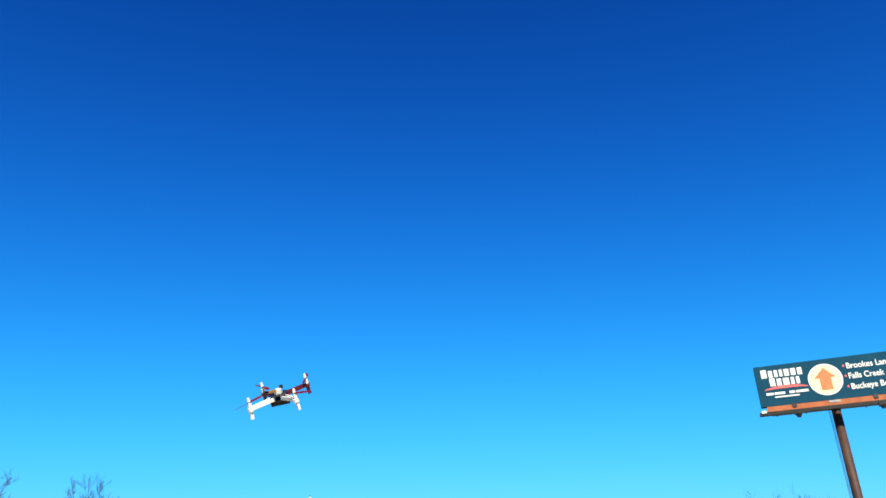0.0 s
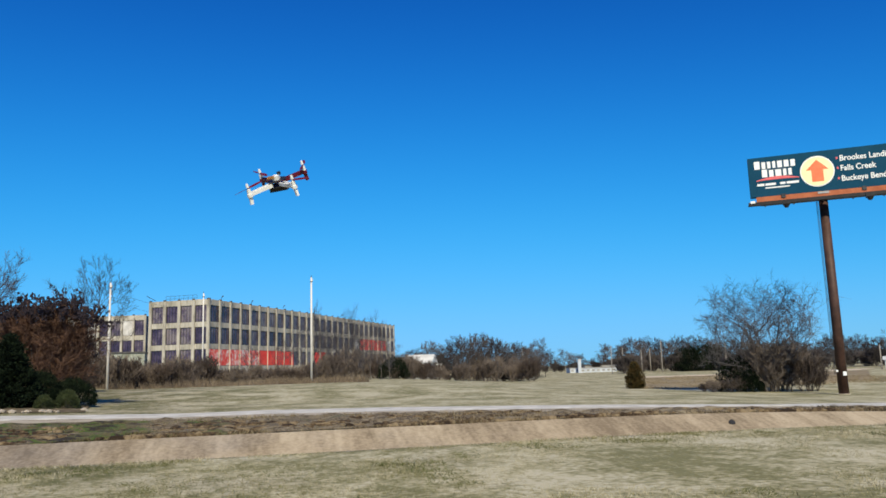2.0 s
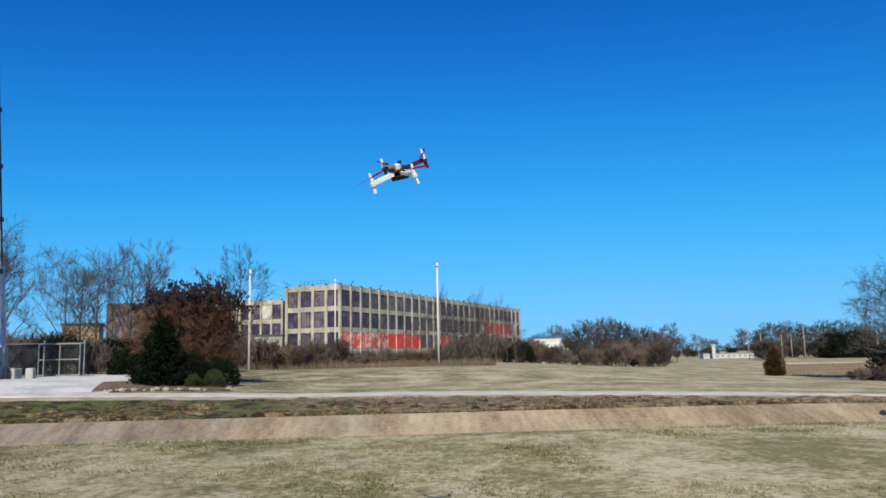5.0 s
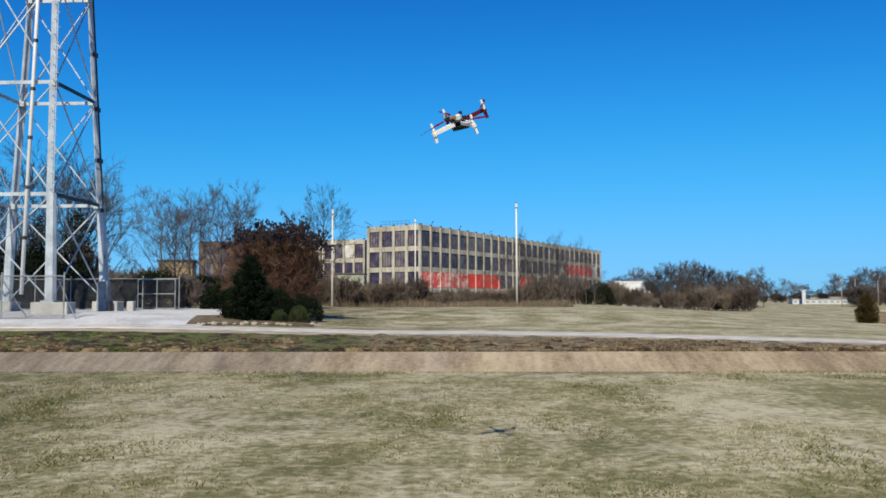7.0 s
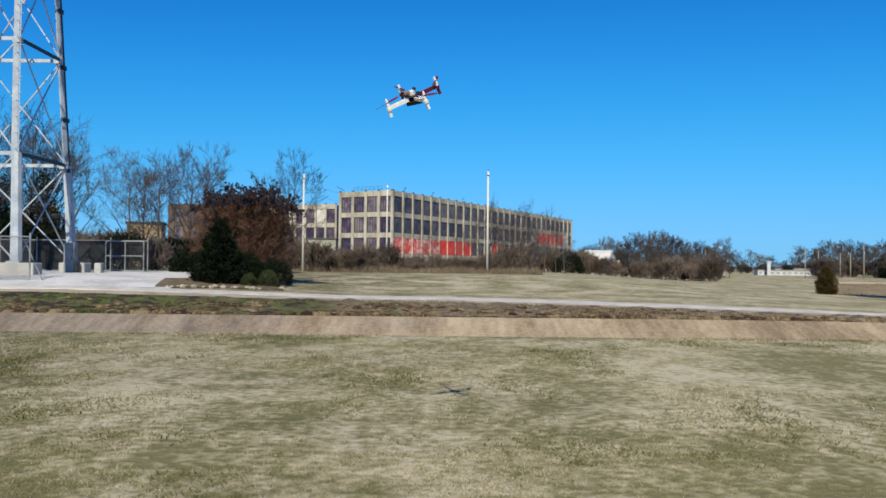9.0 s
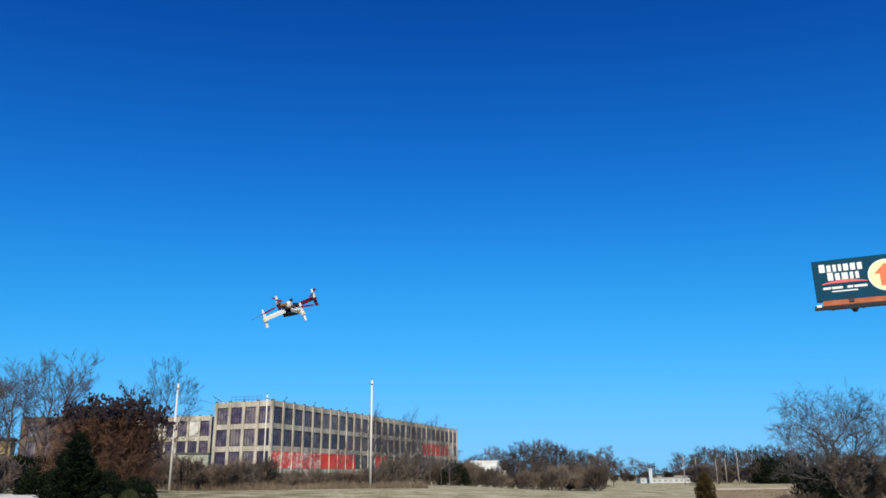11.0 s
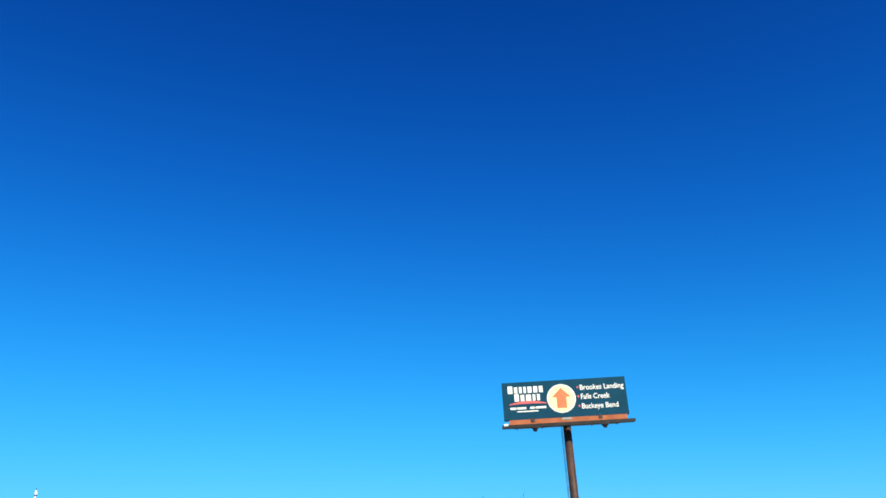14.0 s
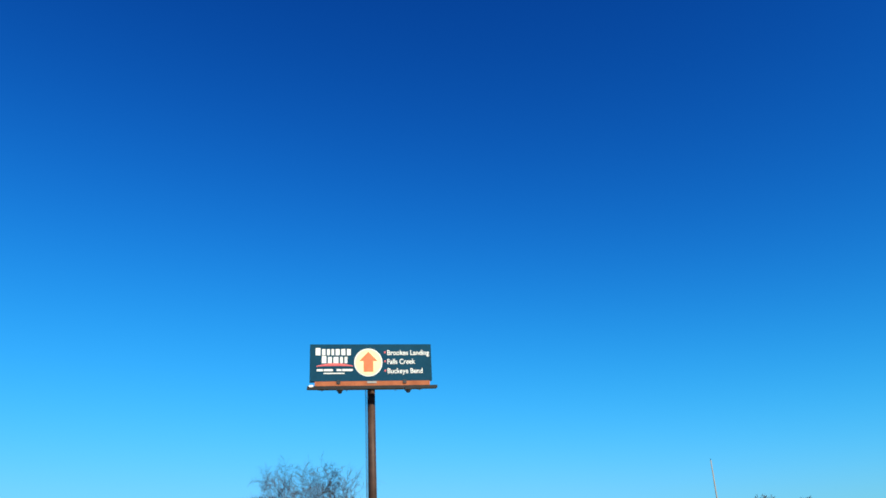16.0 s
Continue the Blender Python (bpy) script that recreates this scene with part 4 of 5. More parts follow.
def evergreen(name, x, y, h, w, mat, n, size, label, seed, egg=0.0):
    """A trunk, tapering boughs and sprays of needles clumped round the boughs."""
    rng = random.Random(seed)
    t = thing(name, (x, y, land(x, y)), label, "tree")
    Geo().tube((0, 0, -0.2), (0, 0, h * 0.9), 0.03 * h, 0.015, 8).make("trunk", BARK, t)
    g = Geo()
    boughs = []
    count = 130
    for i in range(count):
        f = ((i + rng.random()) / count) ** 1.25
        z = h * (0.03 + 0.95 * f)
        a = i * 2.39996 + rng.uniform(-0.4, 0.4)
        prof = max(0.03, 1 - f) ** (0.72 - 0.3 * egg)
        if egg:
            prof *= min(1, 0.72 + 1.6 * f)
        rr = w / 2 * prof * rng.uniform(0.78, 1.18)
        root = Vector((0, 0, max(0.02, z - rr * 0.12)))
        tip = Vector((rr * math.cos(a), rr * math.sin(a), z + rr * (0.22 if f > 0.3 else 0.02)))
        g.tube(root, tip, 0.012 * h / 2, 0.005, 3, False)
        boughs.append((root, tip, rr))
    g.make("boughs", BARK, t)
    total = sum(b[2] for b in boughs)
    f = Geo()
    for root, tip, rr in boughs:
        d = (tip - root).normalized()

        def shape(r):
            u = r.random() ** 0.6
            c = root.lerp(tip, u)
            k = 0.20 * rr * (1.15 - u) + 0.05 * w
            v = Vector((r.gauss(0, 1), r.gauss(0, 1), r.gauss(0, 0.8))) * k * 0.55
            p = c + v
            p.z = max(p.z, 0.02)
            return p, (d + v.normalized() * 0.6 + Vector((0, 0, 0.25))).normalized()
        s = leaves(max(6, int(n * rr / total)), shape, size, rng)
        f.add(s.v, s.f)
    f.make("foliage", mat, t)
    return t


def shrub(x, y, h, w, mat, n, size, label, seed, category="shrub"):
    rng = random.Random(seed)
    t = thing("shrub", (x, y, land(x, y)), label, category, "shrubs in the bed")
    for i in range(9):
        a, b = rng.uniform(0, 6.283), rng.uniform(0.2, 0.9)
        Geo().tube((0, 0, -0.05), (w * 0.4 * b * math.cos(a), w * 0.4 * b * math.sin(a), h * 0.8), 0.02, 0.008, 3, False).make("stem", BARK, t)

    def shape(r):
        a, c = r.uniform(0, 6.283), r.random() ** 0.8
        lump = 1 + 0.18 * noise.noise((2.5 * math.cos(a) + seed, 2.5 * math.sin(a), c * 3)) + 0.1 * noise.noise((7 * math.cos(a), 7 * math.sin(a), c * 7 + seed))
        k = (0.55 + 0.45 * r.random() ** 0.3) * lump
        v = Vector((w / 2 * math.sqrt(max(0, 1 - c * c)) * math.cos(a) * k, w / 2 * math.sqrt(max(0, 1 - c * c)) * math.sin(a) * k, h * c * k + 0.02))
        return v, Vector((math.cos(a) * (1 - c), math.sin(a) * (1 - c), c))
    leaves(n, shape, size, rng).make("foliage", mat, t)
    return t


# planted bed by the yard
strip("planting_bed", [(-12.9, 34.5), (-11.2, 35.9), (-9.0, 37.0), (-7.7, 37.7)], [(-14.5, 40.5), (-13.0, 46), (-11.4, 47), (-9.0, 46)], MULCH, 0.06, "mulched planting bed with stone edging", "planting bed", rough=0.4)
rng = random.Random(77)
for i in range(26):
    t = i / 25
    x, y = -12.5 + 4.8 * t + rng.uniform(-0.15, 0.15), 34.8 + 3.0 * t ** 0.85 + rng.uniform(-0.25, 0.35)
    if i > 20:
        x, y = -7.9 - 0.5 * (i - 21), 38.6 + 2.0 * (i - 21)
    bm = bmesh.new()
    bmesh.ops.create_icosphere(bm, subdivisions=1, radius=0.13 * rng.uniform(0.5, 1.5))
    for v in bm.verts:
        v.co *= 1 + 0.3 * noise.noise(v.co * 6 + Vector((i, 0, 0)))
        v.co.z *= 0.6
    s = part("edging_stone", bm, STONE, None)
    s.location = (x, y, land(x, y) + 0.05)
    tagged(s, "pale rough stone edging the planting bed", "stone", "edging stones")
evergreen("cedar_tree", -11.4, 39.6, 3.35, 2.75, DARK_LEAF, 20000, 0.15, "dense dark green cedar in the planting bed", 5)
shrub(-9.75, 39.2, 0.62, 0.85, HEDGE_LEAF, 3500, 0.055, "small rounded green shrub in the bed", 11)
shrub(-8.9, 39.9, 0.85, 1.1, HEDGE_LEAF, 4500, 0.06, "rounded green boxwood shrub in the bed", 12)
shrub(-9.3, 42.6, 1.35, 2.3, DARK_LEAF, 7000, 0.09, "dark green spreading shrub in the bed", 13)
shrub(-10.6, 41.6, 1.6, 2.2, DARK_LEAF, 7000, 0.09, "dark green spreading shrub beside the cedar", 14)
evergreen("bronze_cedar", 38.4, 75.5, 2.8, 2.15, GOLD_LEAF, 14000, 0.12, "small egg-shaped bronze-green cedar alone on the lawn", 8, egg=0.55)

for x, y, h, w, s in ((-21.5, 61.5, 2.4, 5.0, 41), (-26.0, 62.5, 2.8, 5.5, 42), (-17.8, 63.0, 1.5, 3.8, 43), (-31.0, 63.0, 3.0, 6.0, 44), (-14.2, 58.0, 1.3, 3.6, 45), (-17.2, 52.6, 1.7, 2.6, 46), (-15.5, 53.0, 2.0, 3.0, 47), (-13.8, 51.8, 1.7, 2.8, 48)):
    shrub(x, y, h, w, DARK_LEAF, 3800, 0.2, "dark tangled evergreen undergrowth behind the fence", s, "undergrowth")

# crape myrtle: many stems, dense reddish twigs and dark seed heads
myrtle, tips = bare_tree("crape_myrtle", 21, 4.6, 0.09, (6, 5, 5), 0.62, 0.50, 0.10, "multi-stemmed crape myrtle with reddish twigs and dry seed heads", RED_TWIG, 0.1, 8, limb_len=0.58)
myrtle.matrix_basis = pose(-11.6, 45.5, land(-11.6, 45.5))
myrtle.scale = (1.04, 1.04, 1.12)
rng = random.Random(5)
high = [p for p in tips if p.z + 0.35 * math.hypot(p.x, p.y) > 4.6]
sg = Geo()
for p in rng.sample(high, min(len(high), 750)):
    for k in range(4):
        q = p + Vector((rng.uniform(-0.1, 0.1), rng.uniform(-0.1, 0.1), rng.uniform(-0.05, 0.15)))
        sg.tube(q, q + Vector((rng.uniform(-0.06, 0.06), rng.uniform(-0.06, 0.06), 0.1)), 0.055, 0.02, 4)
tagged(sg.make("seed_canopy", SEED, myrtle, "dark dry seed heads"), kind="stuff")

# bare trees
oak, _ = bare_tree("bare_tree", 31, 11.0, 0.15, (6, 5, 4), 0.60, 0.50, 0.15, "leafless tree with fine grey-brown twigs", TWIG, 0.3, 1, "bare trees", 0.5, 0.012)
elm, _ = bare_tree("bare_tree", 32, 11.0, 0.17, (7, 5, 4), 0.60, 0.49, 0.16, "leafless round-crowned tree with fine grey twigs", TWIG, 0.36, 1, "bare trees", 0.50, 0.012)
wide, _ = bare_tree("bare_tree", 33, 5.6, 0.13, (7, 5, 4), 0.62, 0.62, 0.02, "leafless spreading tree with tangled branches", LIT_TWIG, 0.3, 3, "bare trees", 0.74, 0.008)
thicket, _ = bare_tree("bare_shrub", 34, 3.4, 0.04, (4, 3, 3), 0.65, 0.42, 0.35, "leafless brown thicket shrub with tangled stems", THICKET, 0.0, 5, "thicket shrubs", 0.5, 0.02)
faroak, _ = bare_tree("bare_tree", 35, 10.0, 0.17, (7, 5, 4), 0.58, 0.52, 0.12, "distant leafless tree with dense dark twigs", FAR_TWIG, 0.2, 1, "distant trees", 0.5, 0.026)
farbush, _ = bare_tree("bare_shrub", 36, 3.4, 0.04, (5, 4, 3), 0.65, 0.45, 0.28, "distant dark leafless thicket under the tree line", FAR_TWIG, 0.0, 5, "distant thickets", 0.5, 0.026)

SOURCES = (oak, elm, wide, thicket, faroak, farbush)
rng = random.Random(8)
# behind the yard and the tower
for az, d, top in ((-36.5, 74, 8.6), (-33.5, 70, 8.0), (-31, 76, 9.2), (-28.6, 72, 8.9), (-27.4, 70, 8.6), (-26.0, 80, 7.6), (-22.3, 78, 6.8), (-21.4, 84, 6.6), (-20.4, 80, 6.8), (-18.3, 84, 7.0), (-17.5, 80, 7.4), (-11.2, 96, 7.2), (-40, 78, 8), (-44, 80, 8.5)):
    x, y = d * math.sin(radians(az)), d * math.cos(radians(az))
    h = 1.65 + d * math.tan(radians(top)) - land(x, y)
    plant(elm if rng.random() < 0.6 else oak, x, y, h / 10.6, rng.uniform(0, 360), 1.06)
for i in range(44):
    az = -46 + i * 0.8 + rng.uniform(-0.5, 0.5)
    d = rng.uniform(64, 86)
    x, y = d * math.sin(radians(az)), d * math.cos(radians(az))
    plant(thicket, x, y, rng.uniform(0.8, 1.5) * (0.66 if az > -27 else 1.0), rng.uniform(0, 360), rng.uniform(0.8, 1.2))
# brush between the yard and the bed
for i in range(6):
    az, d = -20.5 + i * 1.5 + rng.uniform(-0.3, 0.3), rng.uniform(57, 67)
    plant(thicket, d * math.sin(radians(az)), d * math.cos(radians(az)), rng.uniform(0.5, 0.85), rng.uniform(0, 360), rng.uniform(0.8, 1.2))
# brush along the far edge of the lawn
for i in range(104):
    az = -11.5 + i * 0.222 + rng.uniform(-0.3, 0.3)
    d = 82 + 12 * ease((az + 10) / 14) + 30 * ease((az - 4.2) / 4) + rng.uniform(0, 9)
    x, y = d * math.sin(radians(az)), d * math.cos(radians(az))
    plant(thicket, x, y, rng.uniform(0.5, 1.05) * (1.1 if az > 3.6 else 0.6 if az > -3.6 else 0.84), rng.uniform(0, 360), rng.uniform(0.8, 1.2))
for az, d, top in ((4.6, 104, 2.6), (5.9, 106, 3.0), (7.3, 108, 2.8), (9.2, 104, 2.4), (1.6, 112, 2.4), (-0.8, 116, 2.0)):
    x, y = d * math.sin(radians(az)), d * math.cos(radians(az))
    plant(elm, x, y, (1.65 + d * math.tan(radians(top)) - land(x, y)) / 11.0, rng.uniform(0, 360), 1.0, "slender leafless sapling in the brush")
for i in range(8):
    az = 3.0 + i * 0.78 + rng.uniform(-0.15, 0.15)
    d = rng.uniform(99, 110)
    x, y = d * math.sin(radians(az)), d * math.cos(radians(az))
    plant(oak, x, y, rng.uniform(0.36, 0.5), rng.uniform(0, 360), rng.uniform(1.5, 2.0), "slender leafless sapling in the brush")
for az, d, top in ((-33.8, 62, 7.0), (-31.9, 60, 6.4), (-29.6, 63, 6.6), (-35.5, 64, 7.5)):
    x, y = d * math.sin(radians(az)), d * math.cos(radians(az))
    plant(oak, x, y, (1.65 + d * math.tan(radians(top)) - land(x, y)) / 11.2, rng.uniform(0, 360), 1.0, "vine-tangled leafless tree behind the tower")
for az, d, h, w, s in ((-33.0, 61, 3.4, 5.0, 51), (-30.2, 60, 4.2, 4.6, 52), (-28.0, 62, 3.0, 4.2, 53)):
    shrub(d * math.sin(radians(az)), d * math.cos(radians(az)), h, w, DARK_LEAF, 4500, 0.22, "dark vine-covered undergrowth behind the tower", s, "undergrowth")
for az, d, h, w, n in ((-27.7, 63, 7.4, 3.0, 3600), (-29.9, 61, 6.6, 2.8, 3000), (-33.4, 64, 8.0, 3.4, 3600)):
    evergreen("vine_covered_tree", d * math.sin(radians(az)), d * math.cos(radians(az)), h, w, DARK_LEAF, n, 0.2, "tree trunk wrapped in dark evergreen vines behind the tower", int(-az * 7), egg=1.0)
plant(thicket, 105 * math.sin(radians(44.6)), 105 * math.cos(radians(44.6)), 1.25, 20, 0.9, "rounded brown bush at the far side of the meadow")
plant(thicket, 106 * math.sin(radians(46.0)), 106 * math.cos(radians(46.0)), 1.2, 80, 0.9, "rounded brown bush at the far side of the meadow")
pf = thing("picket_fence", (72.0, 73.0, land(72.0, 73.0)), "low dark wooden fence beside the meadow", "fence", rz=-44)
for i in range(26):
    Geo().box((i * 0.32, 0, 0.45), (0.24, 0.03, 0.95)).make("board", DARK_STEEL, pf)
for z in (0.25, 0.7):
    Geo().box((4.0, 0.04, z), (8.4, 0.05, 0.08)).make("rail", DARK_STEEL, pf)
# tree under the billboard
plant(wide, 42.6, 59.5, 1.36, 40, 1.18, "wide leafless tree with tangled branches over a dark thicket")
for dx, dy, s in ((-1.2, 0.4, 1.0), (0.4, -0.5, 1.3), (2.2, 0.6, 1.35), (4.3, 0.2, 0.7), (1.3, 0.3, 1.4), (3.2, -0.4, 1.05)):
    plant(thicket, 42.4 + dx * 0.8, 59.6 - dx * 0.55 + dy, s, rng.uniform(0, 360), 0.9)
for az, d, k in ((31.6, 72, 0.30), (32.2, 70, 0.42), (32.8, 73, 0.36), (33.3, 71, 0.46), (33.9, 72, 0.5)):
    plant(thicket, d * math.sin(radians(az)), d * math.cos(radians(az)), k, rng.uniform(0, 360), 0.7, "low brown shrub on the lawn beside the bare tree")
shrub(40.3, 60.2, 3.0, 3.4, DARK_LEAF, 5000, 0.16, "dark evergreen thicket under the bare tree", 31)
shrub(41.4, 59.6, 1.7, 1.8, DARK_LEAF, 2500, 0.16, "dark evergreen thicket under the bare tree", 32)
shrub(19.4, 116.2, 3.2, 5.0, DARK_LEAF, 4000, 0.2, "dark green evergreen shrub in the brush", 33)
# trees by the far end of the lawn
for az, d, top in ((10.9, 250, 1.5), (11.9, 240, 1.9), (12.7, 245, 2.0), (13.4, 175, 1.8), (15.1, 150, 2.2), (14.6, 160, 2.3), (15.6, 158, 2.45), (16.6, 162, 2.2), (17.6, 150, 2.0), (18.2, 166, 1.7), (14.1, 152, 2.0), (16.1, 154, 2.3), (17.1, 156, 2.1), (18.9, 168, 1.6), (20.0, 170, 1.9), (19.4, 180, 1.4), (20.6, 190, 1.1)):
    x, y = d * math.sin(radians(az)), d * math.cos(radians(az))
    plant(faroak, x, y, (1.65 + d * math.tan(radians(top)) - land(x, y)) / 10.2, rng.uniform(0, 360), 1.0)
for i in range(46):
    az = 10.3 + i * 0.24 + rng.uniform(-0.2, 0.2)
    d = rng.uniform(142, 172)
    x, y = d * math.sin(radians(az)), d * math.cos(radians(az))
    if az < 19.8:
        plant(farbush if rng.random() < 0.4 else thicket, x, y, rng.uniform(0.4, 1.2) * (0.75 if az < 13.8 else 1.1), rng.uniform(0, 360), 1.0)
for az, d, s in ((9.6, 170, 1.3), (10.3, 165, 1.2), (10.9, 172, 1.1), (11.6, 168, 1.3), (12.4, 166, 1.2)):
    plant(thicket, d * math.sin(radians(az)), d * math.cos(radians(az)), s, rng.uniform(0, 360), 0.9)
# distant tree line
for i in range(210):
    az = 6 + i * 0.30 + rng.uniform(-0.3, 0.3)
    d = rng.uniform(230, 330) if az > 25.5 else rng.uniform(330, 420)
    x, y = d * math.sin(radians(az)), d * math.cos(radians(az))
    top = (0.9 if az < 20.5 else 0.5 if az < 25 else 1.25 if az < 33 else 1.0) + rng.uniform(-0.25, 0.45)
    h = max(3.0, 1.65 + d * math.tan(radians(top)) - land(x, y))
    plant(faroak, x, y, h / 9.5, rng.uniform(0, 360), rng.uniform(0.85, 1.05))
for az, d, h, w in ((31.0, 230, 6.6, 8.0), (31.8, 235, 7.2, 9.0), (32.6, 232, 6.8, 9.0), (30.2, 240, 6.4, 7.0), (43.6, 260, 7.5, 8.0), (44.6, 256, 7.0, 8.0), (46.0, 260, 7.4, 8.0), (13.0, 260, 7.5, 6.0), (18.3, 176, 3.4, 3.0), (17.9, 172, 5.0, 3.0)):
    x, y = d * math.sin(radians(az)), d * math.cos(radians(az))
    evergreen("distant_pine", x, y, h, w, DARK_LEAF, 2600, 0.55, "dark green pine in the distant tree line", int(az * 10), egg=1.0)
for i in range(120):
    az = 20 + i * 0.39 + rng.uniform(-0.3, 0.3)
    d = rng.uniform(210, 270) if az > 26 else rng.uniform(320, 350)
    x, y = d * math.sin(radians(az)), d * math.cos(radians(az))
    plant(farbush, x, y, rng.uniform(1.2, 1.9) * (0.7 if az < 25 else 1.0), rng.uniform(0, 360), 0.9)
for src in SOURCES:
    for o in (*src.children_recursive, src):
        bpy.data.objects.remove(o)

# poles in the distance
for az, d, h in ((25.4, 215, 7.6), (26.2, 225, 7.2), (27.5, 228, 6.6), (28.1, 235, 6.8), (28.9, 210, 8.4), (33.2, 205, 7.0), (42.6, 180, 5.0), (19.0, 220, 8.2), (43.4, 190, 4.4), (63.7, 120, 11.2)):
    x, y = d * math.sin(radians(az)), d * math.cos(radians(az))
    utility_pole(x, y, h, 0.12, POLE_WOOD, "distant grey wooden utility pole", 0)


# ---- channel ----
channel = thing("concrete_channel", (0, 0, 0), "stained brown concrete drainage channel", "channel", kind="structure")
step = 3.0
for i in range(-24, 20):
    x0, x1 = i * step + 0.0012, (i + 1) * step - 0.0012
    for (ya, da), (yb, db) in (((LIP, 0.06), (FLOOR_A, DEEP)), ((FLOOR_A + 0.02, DEEP), (FLOOR_B - 0.02, DEEP)), ((FLOOR_B, DEEP), (TOP, -0.02))):
        g = Geo()
        top = [(x, y, land(x, y) - d) for x, y, d in ((x0, ya, da), (x1, ya, da), (x1, yb, db), (x0, yb, db))]
        g.add(top + [(x, y, z - 0.12) for x, y, z in top], [(0, 1, 2, 3), (7, 6, 5, 4), (0, 4, 5, 1), (1, 5, 6, 2), (2, 6, 7, 3), (3, 7, 4, 0)])
        g.make("concrete_slab", CONCRETE, channel)
# weep holes: a capped black stub, its colour standing for the dark inside
for x, y in ((14.2, 21.7),):
    z = land(x, y) - DEEP * (TOP - y) / (TOP - FLOOR_B)
    Geo().tube((x, y, z + 0.02), (x, y - 0.05, z + 0.05), 0.10, 0.10, 10).make("drain_pipe", BLACK_STEEL, channel)


# ---- drone ----
def drone():
    d = new("quadcopter_drone")
    d.matrix_basis = pose(0.1, 5.35, 2.97) @ pose(0, 0, 0, 0, -20) @ pose(0, 0, 0, 28) @ pose(0, 0, 0, 0, 0, 65)
    tagged(d, "small quadcopter with red and white arms hovering in the air", "drone")
    for z in (-0.018, 0.02):
        bm = bmesh.new()
        bmesh.ops.create_cone(bm, cap_ends=True, segments=8, radius1=0.068, radius2=0.068, depth=0.004)
        bmesh.ops.translate(bm, vec=(0, 0, z), verts=bm.verts)
        part("frame_plate", bm, DRONE_BLACK, d)
    Geo().box((0, 0, -0.04), (0.05, 0.13, 0.035)).make("battery", DRONE_BLACK, d)
    Geo().box((0, 0, 0.038), (0.045, 0.045, 0.03)).make("controller", DRONE_WHITE, d)
    Geo().tube((0.02, -0.02, 0.05), (0.02, -0.02, 0.07), 0.014, 0.014, 10).make("receiver", DRONE_BLACK, d)
    Geo().box((-0.02, 0.03, 0.05), (0.03, 0.05, 0.012)).make("speed_board", DRONE_GOLD, d)
    for k in range(4):
        a = math.pi / 4 + k * math.pi / 2
        c, s = math.cos(a), math.sin(a)
        mat = DRONE_WHITE if k in (1, 2) else DRONE_RED
        dirv = Vector((c, s, 0))
        side = Vector((-s, c, 0))
        arm = Geo()
        for sg in (-1, 1):
            arm.beam(dirv * 0.05 + side * 0.016 * sg, dirv * 0.215 + side * 0.009 * sg, 0.008, 0.026)
        for t in (0.09, 0.125, 0.16):
            arm.beam(dirv * t - side * 0.014, dirv * (t + 0.025) + side * 0.013, 0.007, 0.018)
        arm.tube(dirv * 0.225 + Vector((0, 0, -0.016)), dirv * 0.225 + Vector((0, 0, 0.006)), 0.02, 0.02, 14)
        ao = arm.make("arm", mat, d, "white plastic arm" if mat is DRONE_WHITE else "red plastic arm")
        leg = Geo().beam(dirv * 0.225 + Vector((0, 0, -0.012)), dirv * 0.232 + Vector((0, 0, -0.07)), 0.016, 0.022)
        leg.make("landing_foot", mat, ao)
        mo = Geo().tube(dirv * 0.225 + Vector((0, 0, 0.006)), dirv * 0.225 + Vector((0, 0, 0.036)), 0.015, 0.014, 14)
        mo.tube(dirv * 0.225 + Vector((0, 0, 0.036)), dirv * 0.225 + Vector((0, 0, 0.062)), 0.006, 0.006, 8)
        mo.tube(dirv * 0.225 + Vector((0, 0, 0.052)), dirv * 0.225 + Vector((0, 0, 0.078)), 0.011, 0.007, 12)
        m = mo.make("motor", DRONE_WHITE, d, "silver brushless motor")
        pr = Geo()
        ang = 0.7 + k * 1.9
        for sg in (-1, 1):
            b = Vector((math.cos(ang), math.sin(ang), 0)) * sg
            n = Vector((-b.y, b.x, 0))
            o = dirv * 0.225 + Vector((0, 0, 0.045))
            for t0, t1, w0, w1 in ((0.004, 0.05, 0.006, 0.013), (0.05, 0.1, 0.013, 0.010), (0.1, 0.12, 0.010, 0.004)):
                vs = []
                for t, w in ((t0, w0), (t1, w1)):
                    for q, zz in ((-1, -0.003), (1, 0.003)):
                        vs += [o + b * t + n * (w * q) + Vector((0, 0, zz)), o + b * t + n * (w * q) + Vector((0, 0, zz + 0.002))]
                pr.add(vs, [(0, 2, 6, 4), (1, 5, 7, 3), (0, 4, 5, 1), (2, 3, 7, 6), (0, 1, 3, 2), (4, 6, 7, 5)])
        pr.make("propeller", DRONE_RED, m, "red plastic propeller")


drone()


# ---- grass and litter ----
def edge_at(x):
    """The road shoulder's near edge."""
    for (xa, ya), (xb, yb) in zip(NEAR_EDGE, NEAR_EDGE[1:]):
        if xa <= x <= xb:
            return ya + (yb - ya) * (x - xa) / (xb - xa)
    return 30.0


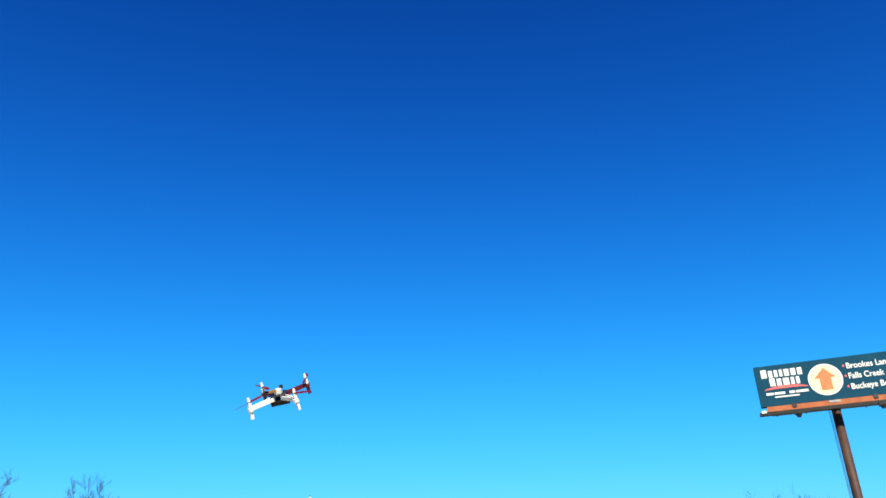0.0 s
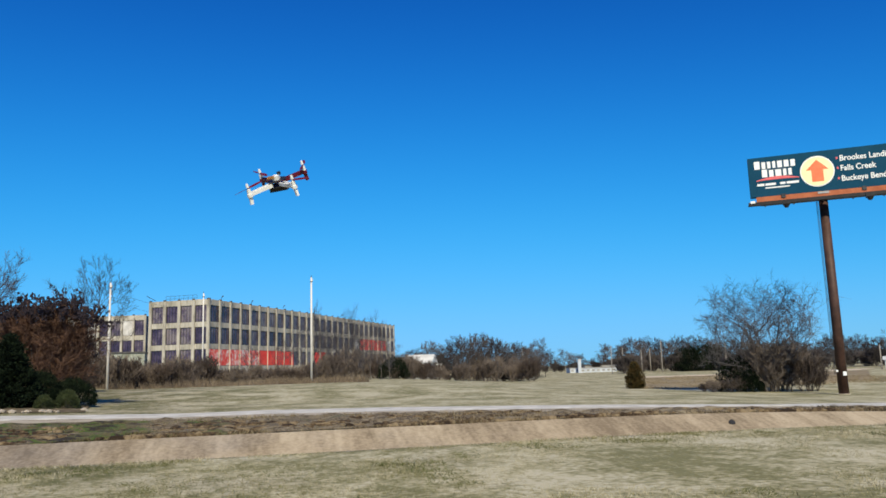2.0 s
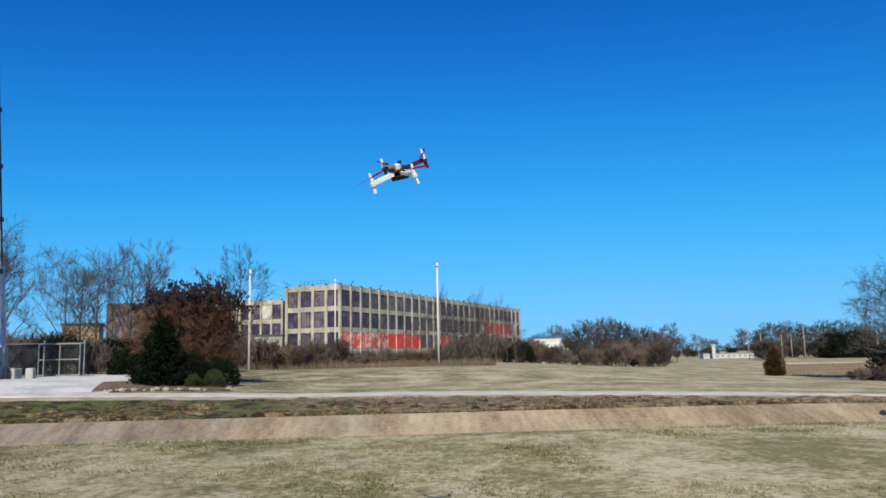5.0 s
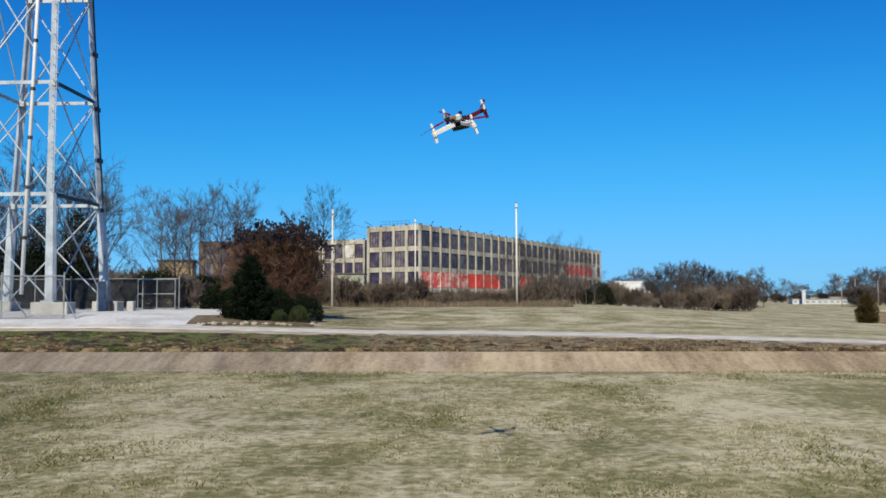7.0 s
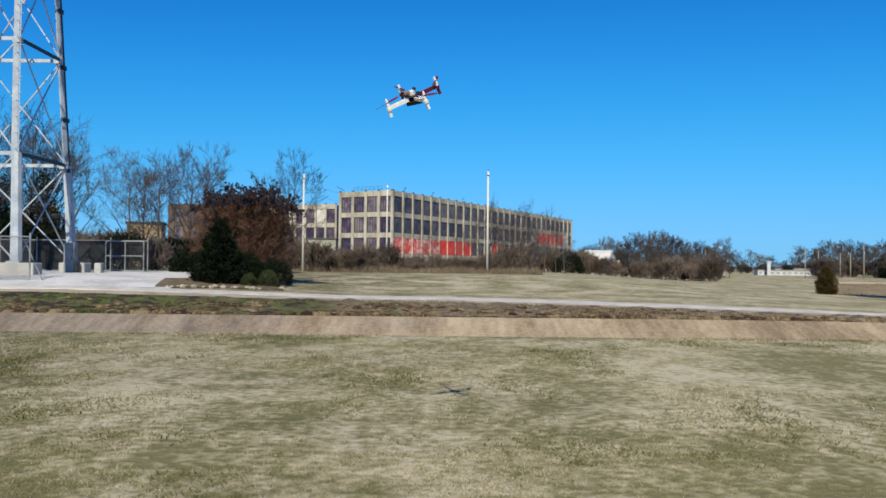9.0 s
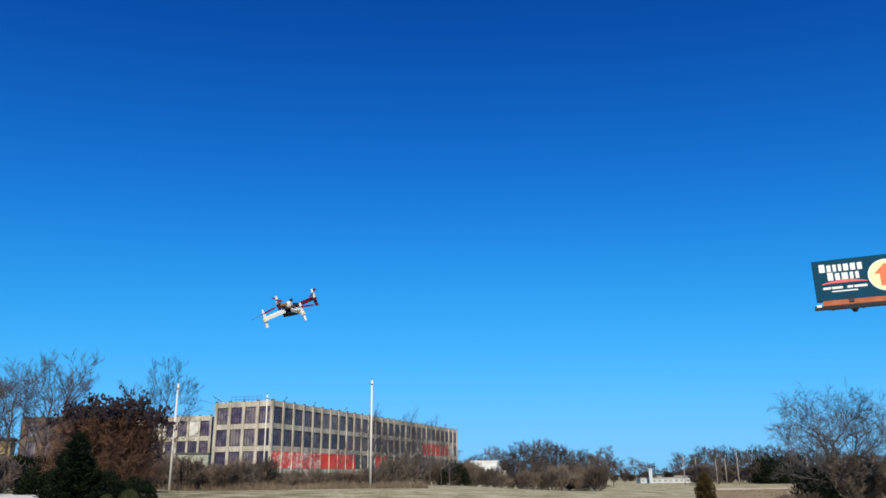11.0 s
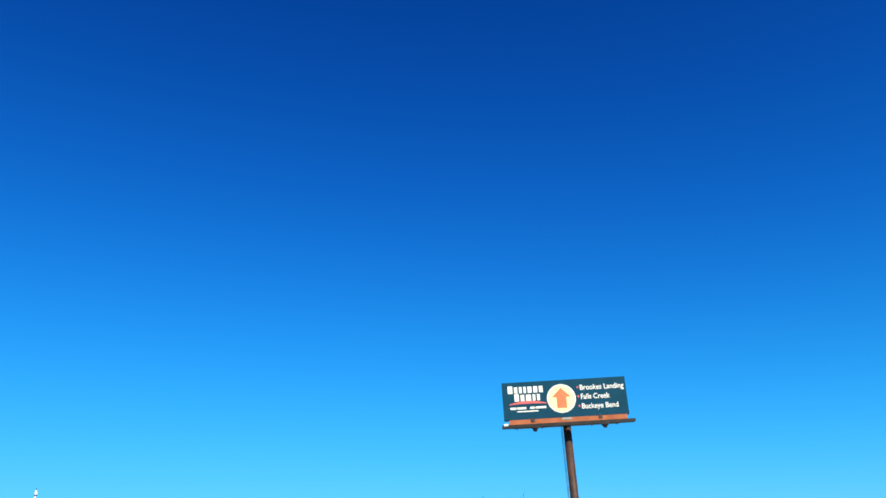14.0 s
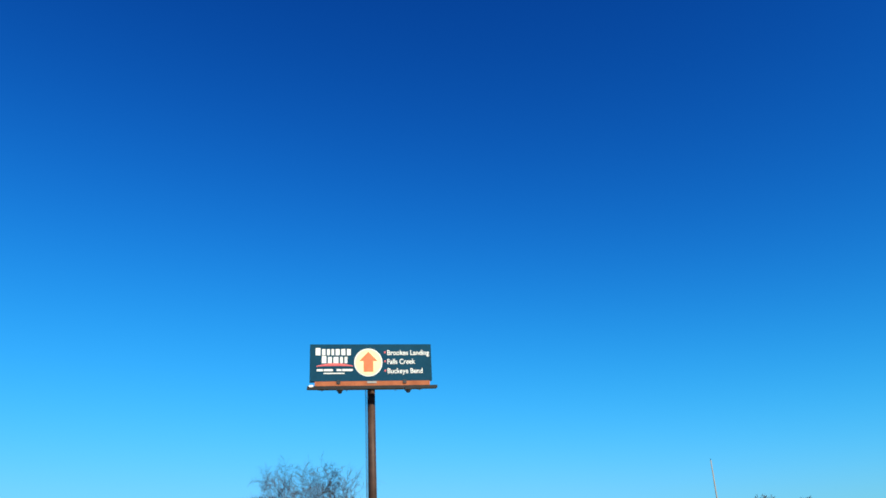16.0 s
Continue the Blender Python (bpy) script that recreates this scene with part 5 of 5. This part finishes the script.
def blades(name, n, x0, x1, y0, y1, tall, wide, mat, label, category, seed, bent=0.6):
    r = np.random.RandomState(seed)
    xs, ys = r.uniform(x0, x1, n), r.uniform(y0, y1, n)
    v, f = [], []
    for i in range(n):
        x, y = float(xs[i]), float(ys[i])
        if noise.noise((x * 0.8, y * 0.8, 9.0)) < (r.uniform(-0.6, 0.3) if name != "dead_weeds" else r.uniform(-0.15, 0.22)):
            continue
        if name == "green_tufts" and noise.noise((x * 0.9, y * 0.55, 31.0)) + 0.35 * noise.noise((x * 3.1, y * 2.4, 5.0)) < 0.20 + 0.012 * x + r.uniform(0, 0.18):
            continue
        z = ground(x, y)
        if name in ("bank_weeds", "dead_leaves") and y > edge_at(x) - 0.15:
            continue
        if name == "meadow_grass" and (y < 74 and x < 46 or x < 0.515 * y):
            continue
        a, h = r.uniform(0, 6.283), tall * r.uniform(0.4, 1.3) * (0.35 + 1.3 * (0.5 + noise.noise((x * 0.22, y * 0.22, 1.0))))
        c, s = math.cos(a), math.sin(a)
        w = wide * r.uniform(0.6, 1.3)
        lx, ly = r.uniform(-bent, bent) * h, r.uniform(-bent, bent) * h
        k = len(v)
        v += [(x - c * w, y - s * w, z - 0.01), (x + c * w, y + s * w, z - 0.01), (x + lx, y + ly, z + h)]
        f.append((k, k + 1, k + 2))
    g = Geo()
    g.v, g.f = v, f
    ob = g.make(name, mat)
    return tagged(ob, label, category, kind="stuff")


blades("lawn_grass", 210000, -13, 16, 5.8, 16.8, 0.027, 0.0065, BLADE, "short dormant lawn grass, straw and green", "grass", 1, 2.0)
blades("near_grass", 110000, -6, 7, 3.0, 6.0, 0.02, 0.0045, BLADE, "short dormant lawn grass close by, straw and green", "grass", 12, 2.0)
blades("green_tufts", 210000, -13, 16, 4.0, 16.6, 0.034, 0.0085, TUFT, "low dark green tufts scattered in the dormant lawn", "grass", 14, 2.0)
blades("bank_weeds", 60000, -26, 24, 22.7, 31.5, 0.10, 0.016, WEED, "clumped green and straw weeds on the channel bank", "weeds", 2, 0.9)
# dead weeds whose dark colour also carries the shade of the undercut bank
blades("dead_weeds", 26000, -26, 26, 22.6, 24.6, 0.08, 0.035, CLUMP, "dead weeds above the channel, darkened for the bank's shade", "weeds", 9, 0.9)
blades("bank_edge_weeds", 16000, -26, 26, 22.45, 23.0, 0.09, 0.02, WEED, "taller weeds along the top of the channel", "weeds", 8, 0.8)
blades("dead_leaves", 5000, -26, 24, 22.7, 30.5, 0.05, 0.04, LEAF_LITTER, "dead brown leaves lying on the channel bank", "leaves", 3, 2.2)
blades("lip_grass", 34000, -26, 28, 16.2, 17.0, 0.045, 0.008, BLADE, "longer grass hanging over the channel lip", "grass", 6, 1.3)
blades("dry_weeds", 26000, -19, 11, 80, 98, 0.6, 0.022, STRAW, "tall dry straw-coloured weeds at the lawn's edge", "weeds", 4, 0.6)
blades("meadow_grass", 60000, 39, 84, 70, 130, 0.17, 0.028, MEADOW, "knee-high brown meadow grass", "grass", 7, 1.2)


def mounds(name, n, mat, label, seed):
    """Low matted heaps of dead leaves, thickest along the top of the channel."""
    r = random.Random(seed)
    g = Geo()
    while n:
        x, y = r.uniform(-27, 27), 22.75 + 5.5 * r.random() ** 1.7
        if y > edge_at(x) - 0.6 or noise.noise((x * 0.33, y * 0.6, 2.0)) < r.uniform(-0.1, 0.22):
            continue
        n -= 1
        w, h, turn = r.uniform(0.05, 0.17), r.uniform(0.03, 0.09), r.uniform(0, 6.283)
        z = ground(x, y) + 0.05
        ring = []
        for k, (q, up) in enumerate(((1.0, -0.04), (0.72, h * 0.7))):
            for i in range(6):
                a = turn + 6.283 * i / 6
                d = w * q * (1 + r.uniform(-0.3, 0.3))
                ring.append((x + d * 1.5 * math.cos(a), y + d * math.sin(a), z + up * r.uniform(0.7, 1.2)))
        ring.append((x, y, z + h))
        g.add(ring, [(i, (i + 1) % 6, 6 + (i + 1) % 6, 6 + i) for i in range(6)] + [(6 + i, 6 + (i + 1) % 6, 12) for i in range(6)])
    tagged(g.make(name, mat, smooth=True), label, "leaves", kind="stuff")


mounds("leaf_litter_heaps", 1900, MOUND, "matted heaps of dark dead leaves above the channel", 15)


# ---- wires ----
def power_line(name, a, b, sag, label):
    a, b = Vector(a), Vector(b)
    g, n = Geo(), 16
    pts = [a.lerp(b, i / n) - Vector((0, 0, sag * 4 * (i / n) * (1 - i / n))) for i in range(n + 1)]
    for p, q in zip(pts, pts[1:]):
        g.tube(p, q, 0.016, 0.016, 4, False)
    tagged(g.make(name, DARK_STEEL), label, "wire", "power lines")


pole_foot = land(-14.0, 77.6)
for lift, end in ((9.3, 15.2), (8.4, 13.6)):
    power_line("power_line", (-14.0, 77.6, pole_foot + lift), (-16.2, 157.9, end), 0.5, "thin dark overhead wire from a pale pole to the factory")
